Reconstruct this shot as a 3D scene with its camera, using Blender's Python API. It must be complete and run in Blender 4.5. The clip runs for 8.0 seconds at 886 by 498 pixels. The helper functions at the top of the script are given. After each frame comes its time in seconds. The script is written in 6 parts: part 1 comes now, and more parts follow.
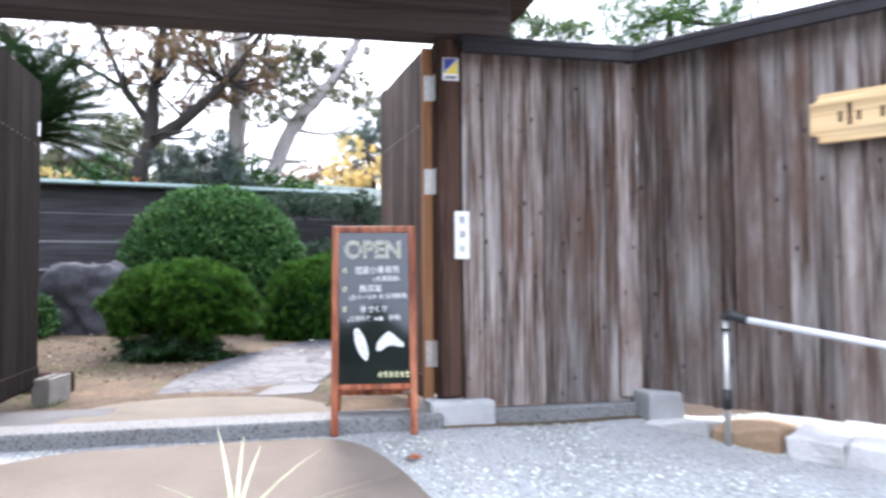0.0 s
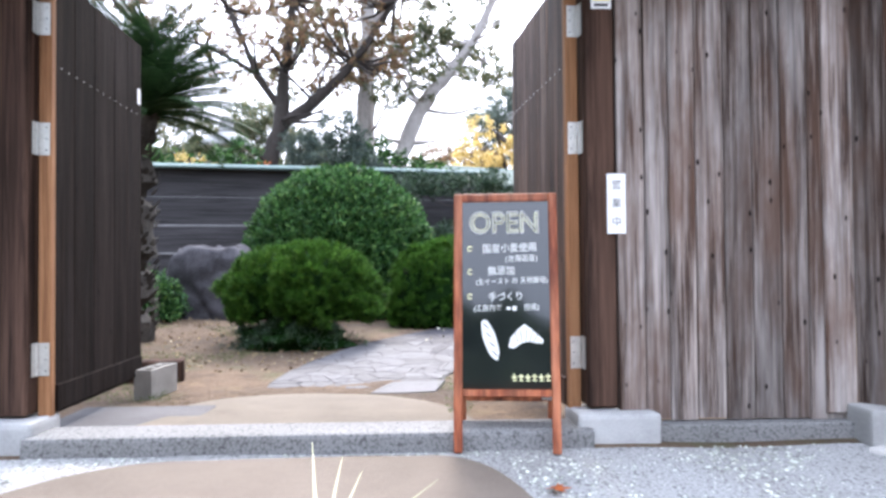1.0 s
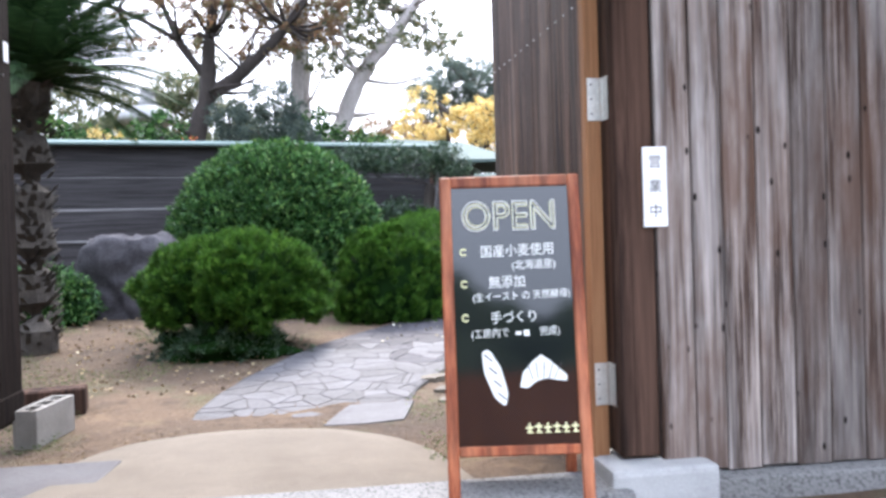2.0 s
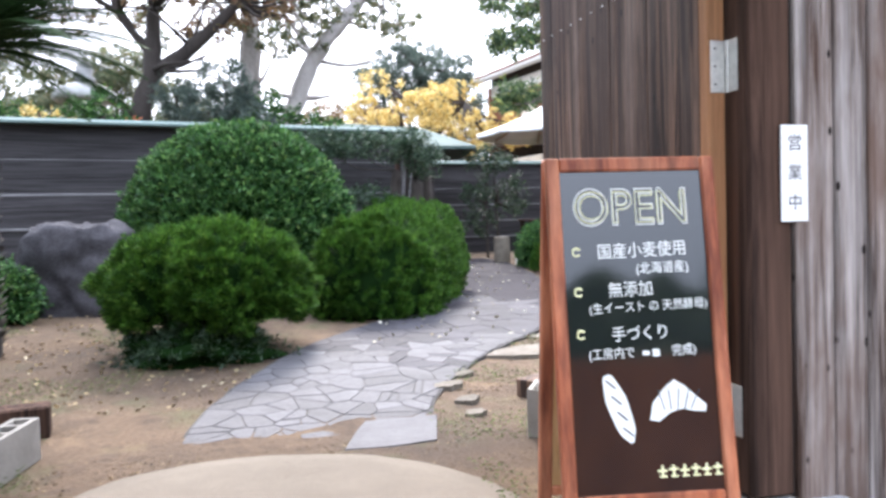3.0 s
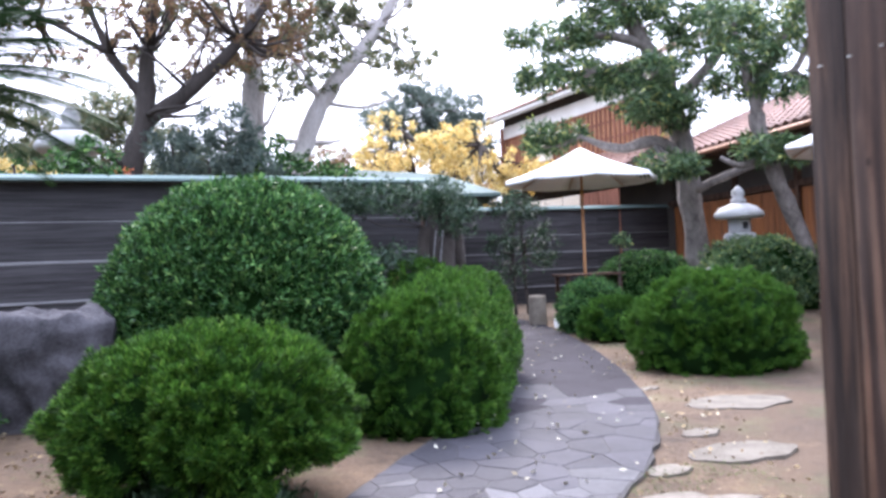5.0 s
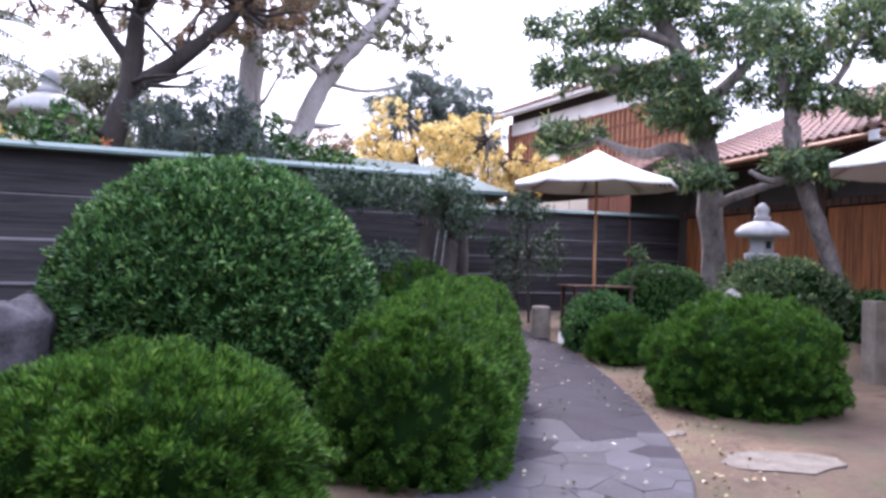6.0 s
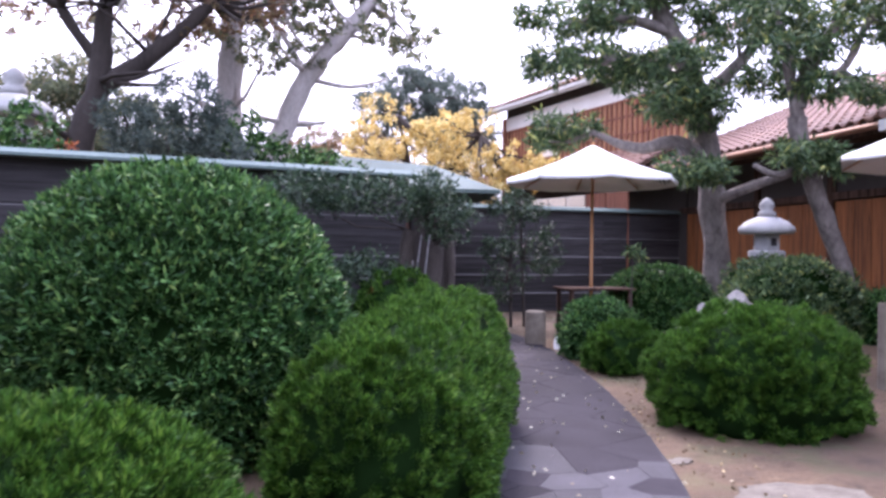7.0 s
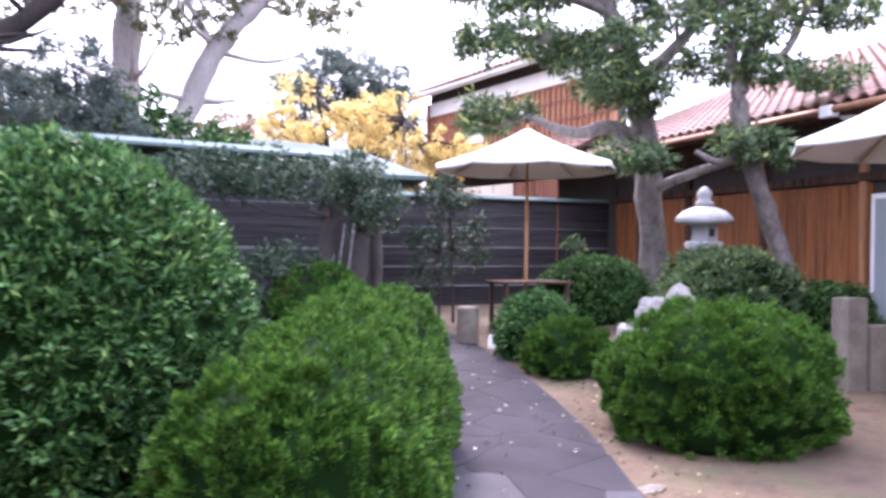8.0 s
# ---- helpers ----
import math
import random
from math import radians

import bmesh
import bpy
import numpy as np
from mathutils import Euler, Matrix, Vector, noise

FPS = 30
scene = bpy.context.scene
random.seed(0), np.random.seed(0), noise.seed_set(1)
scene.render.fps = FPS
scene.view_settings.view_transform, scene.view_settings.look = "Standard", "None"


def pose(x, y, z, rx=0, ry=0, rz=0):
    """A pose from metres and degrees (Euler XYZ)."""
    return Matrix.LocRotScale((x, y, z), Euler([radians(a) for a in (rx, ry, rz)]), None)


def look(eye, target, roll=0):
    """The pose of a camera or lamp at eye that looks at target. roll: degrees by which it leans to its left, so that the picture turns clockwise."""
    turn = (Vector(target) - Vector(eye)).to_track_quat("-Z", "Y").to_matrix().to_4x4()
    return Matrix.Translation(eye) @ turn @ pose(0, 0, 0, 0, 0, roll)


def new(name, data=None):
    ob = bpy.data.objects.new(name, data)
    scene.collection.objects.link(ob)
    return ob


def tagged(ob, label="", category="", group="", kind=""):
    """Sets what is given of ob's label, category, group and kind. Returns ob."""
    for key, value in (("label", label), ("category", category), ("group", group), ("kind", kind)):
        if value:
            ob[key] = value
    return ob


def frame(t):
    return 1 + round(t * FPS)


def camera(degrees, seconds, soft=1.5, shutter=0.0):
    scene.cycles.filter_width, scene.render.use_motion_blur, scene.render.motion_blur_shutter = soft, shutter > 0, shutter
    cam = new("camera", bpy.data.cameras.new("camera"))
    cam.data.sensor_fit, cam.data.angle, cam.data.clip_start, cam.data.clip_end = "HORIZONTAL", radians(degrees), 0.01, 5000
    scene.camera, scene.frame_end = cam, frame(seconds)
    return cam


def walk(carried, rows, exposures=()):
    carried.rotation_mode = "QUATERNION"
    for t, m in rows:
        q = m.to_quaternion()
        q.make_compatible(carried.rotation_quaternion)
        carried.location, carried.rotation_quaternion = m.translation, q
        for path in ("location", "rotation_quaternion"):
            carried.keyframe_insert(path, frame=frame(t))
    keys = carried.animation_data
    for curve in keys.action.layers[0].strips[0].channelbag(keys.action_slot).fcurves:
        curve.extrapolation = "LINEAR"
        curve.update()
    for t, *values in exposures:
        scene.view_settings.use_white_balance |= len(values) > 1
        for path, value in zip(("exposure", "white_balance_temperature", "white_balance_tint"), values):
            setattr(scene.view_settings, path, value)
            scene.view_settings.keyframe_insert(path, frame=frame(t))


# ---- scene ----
cam = camera(61.3, 8.0, soft=2.9, shutter=0.4)
PATH = [
    (0, (0.461, 0.482, 0.873), (0.89, 2.433, 0.957), -0.5),
    (0.5, (0.512, 0.977, 0.864), (0.709, 2.966, 0.942), 0.4),
    (1, (0.567, 1.341, 0.852), (0.649, 3.339, 0.899), -0.5),
    (1.5, (0.557, 1.891, 0.929), (0.724, 3.884, 0.934), -1.6),
    (3, (0.051, 2.939, 1.021), (0.461, 4.896, 0.958), -1.5),
    (3.5, (-0.076, 3.327, 1.067), (0.466, 5.25, 0.974), -2.5),
    (4, (-0.128, 3.715, 1.112), (0.44, 5.627, 0.971), -2.1),
    (4.5, (-0.255, 3.995, 1.301), (0.408, 5.876, 1.165), -4.4),
    (5, (-0.105, 4.595, 1.399), (0.311, 6.548, 1.437), -2.3),
    (6.5, (0.138, 5.847, 1.605), (0.587, 7.797, 1.616), 2.4),
    (7, (0.334, 6.136, 1.652), (0.762, 8.09, 1.66), 0.7),
    (7.5, (0.382, 6.693, 1.643), (0.869, 8.633, 1.651), -1.3),
    (8, (0.48, 7.097, 1.67), (1.114, 8.993, 1.653), 0.7),
]
walk(cam, [(t, look(eye, target, roll)) for t, eye, target, roll in PATH],
     exposures=((0, 1.34, 6250, 14), (1.5, 1.42, 6250, 14), (3.0, 1.38, 6350, 13), (3.5, 1.46, 6350, 13), (4.0, 1.58, 6200, 13), (4.5, 1.46, 6150, 15), (5.0, 1.40, 6050, 19),
                (6.5, 1.02, 6050, 32), (7.0, 1.08, 6050, 33), (7.5, 1.30, 6050, 33), (8.0, 1.66, 6100, 33)))

# ---- world, sun, exposure ----
world = bpy.data.worlds.new("sky")
scene.world = world
world.use_nodes = True
wn, wl = world.node_tree.nodes, world.node_tree.links
wn.clear()
sky = wn.new("ShaderNodeTexSky")
sky.sky_type = "NISHITA"
sky.sun_disc = False
sky.sun_elevation = radians(45)
sky.sun_rotation = radians(3)
sky.air_density, sky.dust_density, sky.ozone_density = 1.0, 4.0, 1.0
cloud = wn.new("ShaderNodeMix")
cloud.data_type = "RGBA"
cloud.inputs["Factor"].default_value = 0.72
cloud.inputs[7].default_value = (8.0, 8.8, 10.2, 1.0)
wl.new(sky.outputs[0], cloud.inputs[6])
# overcast: about five times brighter overhead than at the horizon
wtc = wn.new("ShaderNodeTexCoord")
wsep = wn.new("ShaderNodeSeparateXYZ")
wl.new(wtc.outputs["Generated"], wsep.inputs[0])
wup = wn.new("ShaderNodeMapRange")
wup.inputs["From Min"].default_value, wup.inputs["From Max"].default_value = 0.0, 1.0
wup.inputs["To Min"].default_value, wup.inputs["To Max"].default_value = 0.52, 2.7
wl.new(wsep.outputs["Z"], wup.inputs["Value"])
wmul = wn.new("ShaderNodeVectorMath")
wmul.operation = "SCALE"
wl.new(cloud.outputs[2], wmul.inputs[0])
wl.new(wup.outputs[0], wmul.inputs["Scale"])
bgn = wn.new("ShaderNodeBackground")
bgn.inputs["Strength"].default_value = 0.15
wl.new(wmul.outputs[0], bgn.inputs["Color"])
wout = wn.new("ShaderNodeOutputWorld")
wl.new(bgn.outputs[0], wout.inputs[0])

sun_data = bpy.data.lights.new("sun", "SUN")
sun_data.energy, sun_data.angle, sun_data.color = 2.6, radians(16), (1.0, 0.94, 0.86)
sun = new("sun", sun_data)
sun.matrix_world = look((3, 34, 27), (1.5, 8, 1))


# ---- materials ----
def nodes_of(name):
    m = bpy.data.materials.new(name)
    m.use_nodes = True
    nt = m.node_tree
    return m, nt.nodes, nt.links, nt.nodes["Principled BSDF"]


def ramp(n, l, fac, stops):
    r = n.new("ShaderNodeValToRGB")
    e = r.color_ramp.elements
    while len(e) < len(stops):
        e.new(0.5)
    for k, (p, c) in enumerate(stops):
        e[k].position = p
        e[k].color = (*c, 1.0)
    l.new(fac, r.inputs[0])
    return r.outputs[0]


def mapped(n, l, scale, offset=None, space="Object"):
    tc = n.new("ShaderNodeTexCoord")
    mp = n.new("ShaderNodeMapping")
    mp.inputs["Scale"].default_value = scale
    src = tc.outputs[space]
    if offset:
        oi = n.new("ShaderNodeObjectInfo")
        mul = n.new("ShaderNodeVectorMath")
        mul.operation = "SCALE"
        mul.inputs[0].default_value = offset
        l.new(oi.outputs["Random"], mul.inputs["Scale"])
        add = n.new("ShaderNodeVectorMath")
        l.new(src, add.inputs[0])
        l.new(mul.outputs[0], add.inputs[1])
        src = add.outputs[0]
    l.new(src, mp.inputs[0])
    return mp.outputs[0]


def noise_tex(n, l, vec, scale, detail=6.0, rough=0.6):
    t = n.new("ShaderNodeTexNoise")
    t.inputs["Scale"].default_value = scale
    t.inputs["Detail"].default_value = detail
    t.inputs["Roughness"].default_value = rough
    if vec is not None:
        l.new(vec, t.inputs["Vector"])
    return t.outputs["Fac"]


def mixed(n, l, a, b, fac, mode="MIX"):
    m = n.new("ShaderNodeMix")
    m.data_type = "RGBA"
    m.blend_type = mode
    for sock, v in ((m.inputs["Factor"], fac), (m.inputs[6], a), (m.inputs[7], b)):
        if isinstance(v, (int, float)):
            sock.default_value = v
        elif isinstance(v, tuple):
            sock.default_value = (*v, 1.0)
        else:
            l.new(v, sock)
    return m.outputs[2]


def bumped(n, l, p, height, strength, dist=0.01):
    b = n.new("ShaderNodeBump")
    b.inputs["Strength"].default_value = strength
    b.inputs["Distance"].default_value = dist
    l.new(height, b.inputs["Height"])
    l.new(b.outputs[0], p.inputs["Normal"])


def surface(name, dark, light, scale=4.0, fine=60.0, rough=0.8, bump=0.4, metal=0.0, random=0.25, stretch=(1, 1, 1), spec=0.4):
    """A rough two-scale surface: broad stains and fine grain."""
    m, n, l, p = nodes_of(name)
    v = mapped(n, l, stretch, (13.0, 7.0, 5.0))
    broad = noise_tex(n, l, v, scale, 5)
    grain = noise_tex(n, l, v, fine, 8, 0.7)
    c1 = ramp(n, l, broad, [(0.3, dark), (0.7, light)])
    c2 = ramp(n, l, grain, [(0.25, tuple(0.55 * c for c in dark)), (0.75, tuple(min(1, 1.2 * c) for c in light))])
    c = mixed(n, l, c1, c2, 0.4)
    oi = n.new("ShaderNodeObjectInfo")
    tone = ramp(n, l, oi.outputs["Random"], [(0.0, (1 - random,) * 3), (1.0, (1.0, 1.0, 1.0))])
    l.new(mixed(n, l, c, tone, 1.0, "MULTIPLY"), p.inputs["Base Color"])
    p.inputs["Roughness"].default_value = rough
    p.inputs["Metallic"].default_value = metal
    p.inputs["Specular IOR Level"].default_value = spec
    bumped(n, l, p, grain, bump)
    return m


def timber(name, dark, light, knots=True, rough=0.75, grain=1.0, grey=None, random=0.35, axis="Z", wave=0.0, spec=0.3, warm=None, knot=(0.06, 0.12)):
    """Sawn or weathered boards, grain along one axis."""
    m, n, l, p = nodes_of(name)
    sc = {"Z": (42, 42, 1.3), "X": (1.3, 42, 42), "Y": (42, 1.3, 42)}[axis]
    sb = {"Z": (9, 9, 0.8), "X": (0.8, 9, 9), "Y": (9, 0.8, 9)}[axis]
    fine = noise_tex(n, l, mapped(n, l, sc, (3.0, 5.0, 17.0)), 1.0 * grain, 8, 0.7)
    if wave:
        n["Noise Texture"].inputs["Distortion"].default_value = wave
    broad = noise_tex(n, l, mapped(n, l, sb, (7.0, 3.0, 23.0)), 1.0, 4, 0.6)
    c = ramp(n, l, fine, [(0.28, tuple(0.45 * x for x in dark)), (0.45, dark), (0.68, light)])
    g = grey or tuple(0.8 * x for x in light)
    c = mixed(n, l, c, mixed(n, l, c, g, 0.65), ramp(n, l, broad, [(0.42, (0, 0, 0)), (0.68, (1, 1, 1))]))
    streak = noise_tex(n, l, mapped(n, l, {"Z": (14, 14, 0.35), "X": (0.35, 14, 14), "Y": (14, 0.35, 14)}[axis], (2.0, 9.0, 11.0)), 1.0, 3, 0.5)
    c = mixed(n, l, c, tuple(0.3 * x for x in dark), ramp(n, l, streak, [(0.53, (0, 0, 0)), (0.72, (0.8,) * 3)]))
    if warm:
        stain = noise_tex(n, l, mapped(n, l, {"Z": (2.6, 2.6, 0.9), "X": (0.9, 2.6, 2.6), "Y": (2.6, 0.9, 2.6)}[axis], (19.0, 4.0, 13.0)), 1.0, 5, 0.65)
        c = mixed(n, l, c, mixed(n, l, c, warm, 0.75), ramp(n, l, stain, [(0.44, (0, 0, 0)), (0.62, (1, 1, 1))]))
    if knots:
        vor = n.new("ShaderNodeTexVoronoi")
        vor.inputs["Scale"].default_value = 1.0
        l.new(mapped(n, l, {"Z": (11.0, 11.0, 5.5), "X": (5.5, 11, 11), "Y": (11, 5.5, 11)}[axis], (5.0, 11.0, 31.0)), vor.inputs["Vector"])
        k = ramp(n, l, vor.outputs["Distance"], [(knot[0], (1, 1, 1)), (knot[1], (0, 0, 0))])
        c = mixed(n, l, c, tuple(0.14 * x for x in dark), k)
    oi = n.new("ShaderNodeObjectInfo")
    tone = ramp(n, l, oi.outputs["Random"], [(0.0, (1 - random,) * 3), (1.0, (1.0, 1.0, 1.0))])
    l.new(mixed(n, l, c, tone, 1.0, "MULTIPLY"), p.inputs["Base Color"])
    p.inputs["Roughness"].default_value = rough
    p.inputs["Specular IOR Level"].default_value = spec
    bumped(n, l, p, fine, 0.55, 0.006)
    return m


def leafy(name, stops, rough=0.5, through_light=0.25, spec=0.35):
    """Leaves that vary one by one, with a little light through them."""
    m, n, l, p = nodes_of(name)
    geo = n.new("ShaderNodeNewGeometry")
    c = ramp(n, l, geo.outputs["Random Per Island"], stops)
    patch = noise_tex(n, l, mapped(n, l, (1, 1, 1)), 2.2, 3)
    c = mixed(n, l, c, ramp(n, l, patch, [(0.3, (0.6, 0.65, 0.6)), (0.7, (1.0, 1.0, 0.9))]), 1.0, "MULTIPLY")
    l.new(c, p.inputs["Base Color"])
    p.inputs["Roughness"].default_value = rough
    p.inputs["Specular IOR Level"].default_value = spec
    tr = n.new("ShaderNodeBsdfTranslucent")
    l.new(c, tr.inputs["Color"])
    mx = n.new("ShaderNodeMixShader")
    mx.inputs[0].default_value = through_light
    l.new(p.outputs[0], mx.inputs[1])
    l.new(tr.outputs[0], mx.inputs[2])
    l.new(mx.outputs[0], n["Material Output"].inputs["Surface"])
    return m


M_PLANK = timber("weathered_plank", (0.062, 0.042, 0.034), (0.44, 0.372, 0.335), grey=(0.54, 0.495, 0.47), random=0.45, rough=0.92, spec=0.1, warm=(0.125, 0.072, 0.050), knot=(0.055, 0.11))
M_DOOR = timber("brown_door_plank", (0.032, 0.017, 0.012), (0.33, 0.185, 0.115), grey=(0.25, 0.185, 0.15), random=0.55, grain=0.6, wave=1.3, warm=(0.045, 0.024, 0.017), knot=(0.05, 0.10))
# left door: darker wood, taken near black to carry the shade on it
M_DOOR_SHADED = timber("shaded_door_plank", (0.008, 0.005, 0.004), (0.026, 0.016, 0.012), grey=(0.036, 0.027, 0.024), random=0.3, rough=0.95, spec=0.08)
M_POST = timber("dark_brown_post", (0.028, 0.017, 0.013), (0.135, 0.078, 0.056), rough=0.9, spec=0.1, knots=False, random=0.15, grain=0.7, wave=0.6)
M_EDGE = timber("orange_door_edge", (0.25, 0.115, 0.05), (0.45, 0.23, 0.11), knots=False, random=0.1)
M_LINTEL = timber("lintel_beam", (0.05, 0.038, 0.034), (0.11, 0.085, 0.075), knots=False, axis="X", random=0.1)
M_CAP = surface("dark_metal_cap", (0.014, 0.012, 0.013), (0.034, 0.031, 0.033), 3, 50, 0.7, 0.1, 0.0, spec=0.2)
M_FENCE = timber("dark_fence_board", (0.026, 0.023, 0.025), (0.070, 0.066, 0.070), knots=False, axis="X", random=0.35)
M_BATTEN = timber("grey_batten", (0.11, 0.105, 0.108), (0.26, 0.255, 0.26), knots=False, axis="X", random=0.2)
M_GREEN_ROOF = surface("green_copper_roof", (0.075, 0.108, 0.10), (0.125, 0.17, 0.158), 1.5, 30, 0.8, 0.1, 0.0, spec=0.2)
M_STONE = surface("grey_granite", (0.30, 0.30, 0.30), (0.48, 0.48, 0.47), 5, 120, 0.85, 0.5)
M_SILL = surface("concrete_sill", (0.33, 0.32, 0.30), (0.52, 0.51, 0.49), 3, 140, 0.9, 0.5)
M_LANTERN = surface("pale_lantern_granite", (0.42, 0.42, 0.43), (0.68, 0.68, 0.68), 5, 90, 0.85, 0.4)
M_BLOCK = surface("concrete_block", (0.19, 0.17, 0.145), (0.37, 0.345, 0.31), 6, 160, 0.95, 0.6)
M_BROWNSTONE = surface("ochre_stone", (0.26, 0.16, 0.09), (0.45, 0.31, 0.20), 5, 60, 0.9, 0.6)
M_WHITESTONE = surface("pale_stone", (0.45, 0.43, 0.41), (0.68, 0.66, 0.63), 5, 60, 0.9, 0.6)
M_SANDSTONE = surface("sandy_flat_stone", (0.075, 0.060, 0.043), (0.20, 0.172, 0.138), 6, 60, 0.9, 0.8)
M_PALE_ROCK = surface("pale_garden_rock", (0.10, 0.088, 0.075), (0.38, 0.36, 0.335), 6, 40, 0.9, 1.0)
M_ROCK = surface("dark_rock", (0.015, 0.0145, 0.016), (0.085, 0.080, 0.088), 5, 40, 0.92, 1.0, spec=0.15)
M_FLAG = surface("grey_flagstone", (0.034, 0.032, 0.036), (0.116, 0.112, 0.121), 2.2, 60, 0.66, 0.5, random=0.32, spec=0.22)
# next two: purplish stone, darkened for the shade further along the path
M_FLAG_SHADE = surface("shaded_purplish_flagstone", (0.011, 0.009, 0.012), (0.038, 0.033, 0.041), 1.6, 70, 0.8, 0.35, random=0.3, spec=0.15)
M_FLAG_HALF_SHADE = surface("half_shaded_purplish_flagstone", (0.016, 0.0145, 0.018), (0.066, 0.062, 0.072), 1.6, 70, 0.7, 0.35, random=0.3, spec=0.2)
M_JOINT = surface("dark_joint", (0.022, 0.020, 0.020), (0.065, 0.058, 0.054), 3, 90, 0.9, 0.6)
# far joints, darkened to match the shade painted into the far stones
M_JOINT_SHADE = surface("shaded_far_joint", (0.012, 0.010, 0.011), (0.032, 0.028, 0.031), 3, 90, 0.9, 0.6)
M_APRON = surface("brown_concrete", (0.098, 0.077, 0.060), (0.180, 0.146, 0.118), 1.5, 120, 0.9, 0.4)
M_CHALK_BOARD = surface("glossy_blackboard", (0.006, 0.007, 0.010), (0.011, 0.013, 0.017), 2, 20, 0.05, 0.012, spec=0.9)
M_FRAME = timber("red_brown_frame", (0.21, 0.048, 0.020), (0.47, 0.145, 0.062), knots=False, rough=0.5, random=0.1, grey=(0.56, 0.24, 0.13))
M_PLY = timber("tan_plywood", (0.40, 0.22, 0.09), (0.56, 0.34, 0.16), knots=False, random=0.05)
M_STEEL = surface("galvanised_steel", (0.55, 0.55, 0.52), (0.75, 0.74, 0.70), 8, 60, 0.4, 0.1, 0.7)
M_RAIL = surface("white_rail", (0.72, 0.72, 0.72), (0.84, 0.84, 0.84), 4, 40, 0.35, 0.05)
M_BLACK = surface("black_plastic", (0.015, 0.015, 0.016), (0.03, 0.03, 0.03), 8, 80, 0.5, 0.1)
M_WHITE = surface("white_plate", (0.80, 0.80, 0.79), (0.88, 0.88, 0.87), 6, 60, 0.4, 0.05, random=0.0)
M_INK = surface("dark_ink", (0.02, 0.02, 0.025), (0.04, 0.04, 0.045), 6, 60, 0.6, 0.05, random=0.0)
M_CHALK = surface("white_chalk", (0.70, 0.71, 0.66), (0.88, 0.89, 0.84), 30, 220, 0.95, 0.3, random=0.0)
M_CHALK_Y = surface("yellow_chalk", (0.72, 0.70, 0.33), (0.88, 0.86, 0.55), 30, 220, 0.95, 0.3, random=0.0)
M_SIGNWOOD = timber("pale_sign_wood", (0.58, 0.38, 0.18), (0.78, 0.56, 0.30), knots=False, rough=0.45, axis="X", random=0.05)
M_BLUE = surface("blue_sticker", (0.03, 0.05, 0.25), (0.05, 0.07, 0.32), 6, 60, 0.4, 0.05, random=0.0)
M_YELLOW = surface("yellow_sticker", (0.75, 0.60, 0.08), (0.82, 0.68, 0.12), 6, 60, 0.4, 0.05, random=0.0)
M_BARK = surface("grey_brown_bark", (0.022, 0.017, 0.015), (0.078, 0.064, 0.056), 3, 26, 0.95, 1.0, stretch=(1, 1, 0.35))
M_BARK_PALE = surface("pale_mottled_bark", (0.04, 0.032, 0.027), (0.30, 0.262, 0.24), 6, 22, 0.95, 0.9, stretch=(1, 1, 0.6))
# bark of the two backlit far trees, lightened to carry the haze
M_BARK_HAZED = surface("haze_paled_bark", (0.26, 0.235, 0.22), (0.52, 0.48, 0.46), 3, 26, 0.95, 0.9, stretch=(1, 1, 0.4))
M_CYCAD_BARK = surface("shaggy_cycad_bark", (0.022, 0.018, 0.015), (0.085, 0.072, 0.06), 8, 40, 0.95, 1.0)
M_CANVAS = surface("white_canvas", (0.80, 0.795, 0.78), (0.90, 0.895, 0.88), 2, 120, 0.9, 0.15, random=0.03)
M_POLE = timber("orange_wood_pole", (0.42, 0.20, 0.08), (0.62, 0.34, 0.16), knots=False, random=0.05)
M_HOUSE = timber("orange_brown_wall", (0.13, 0.043, 0.012), (0.36, 0.132, 0.038), knots=False, random=0.25)
M_LATTICE = timber("red_brown_lattice", (0.17, 0.06, 0.035), (0.34, 0.14, 0.085), knots=False, random=0.25)
M_ORANGE = timber("orange_backing_board", (0.30, 0.13, 0.06), (0.56, 0.29, 0.15), knots=False, random=0.1)
M_PLASTER = surface("pale_plaster", (0.66, 0.62, 0.56), (0.78, 0.75, 0.70), 2, 60, 0.9, 0.2)
M_SHOJI = surface("cream_screen", (0.72, 0.60, 0.47), (0.85, 0.75, 0.62), 2, 60, 0.8, 0.1)
M_TILE = surface("red_brown_roof_tile", (0.16, 0.075, 0.05), (0.37, 0.20, 0.145), 2.5, 30, 0.6, 0.3, random=0.4)
M_DARKWALL = surface("dark_wall", (0.03, 0.025, 0.022), (0.06, 0.05, 0.045), 2, 40, 0.9, 0.2)
M_COPPER = surface("brown_gutter", (0.20, 0.09, 0.05), (0.33, 0.17, 0.10), 3, 40, 0.5, 0.1, 0.3)

L_AZALEA = leafy("glossy_green_leaf", [(0.0, (0.008, 0.030, 0.010)), (0.5, (0.040, 0.116, 0.034)), (0.88, (0.105, 0.22, 0.062)), (1.0, (0.21, 0.31, 0.09))], 0.5, 0.15, 0.2)
L_JUNIPER = leafy("bright_juniper", [(0.0, (0.007, 0.026, 0.005)), (0.5, (0.034, 0.104, 0.013)), (0.85, (0.090, 0.20, 0.026)), (1.0, (0.18, 0.29, 0.05))], 0.6, 0.2, 0.15)
# hull colour inside the bushes, near black to stand for inner shade
L_INNER_SHADE = leafy("bush_inner_shade", [(0.0, (0.006, 0.018, 0.004)), (1.0, (0.012, 0.034, 0.008))], 1.0, 0.0, 0.05)
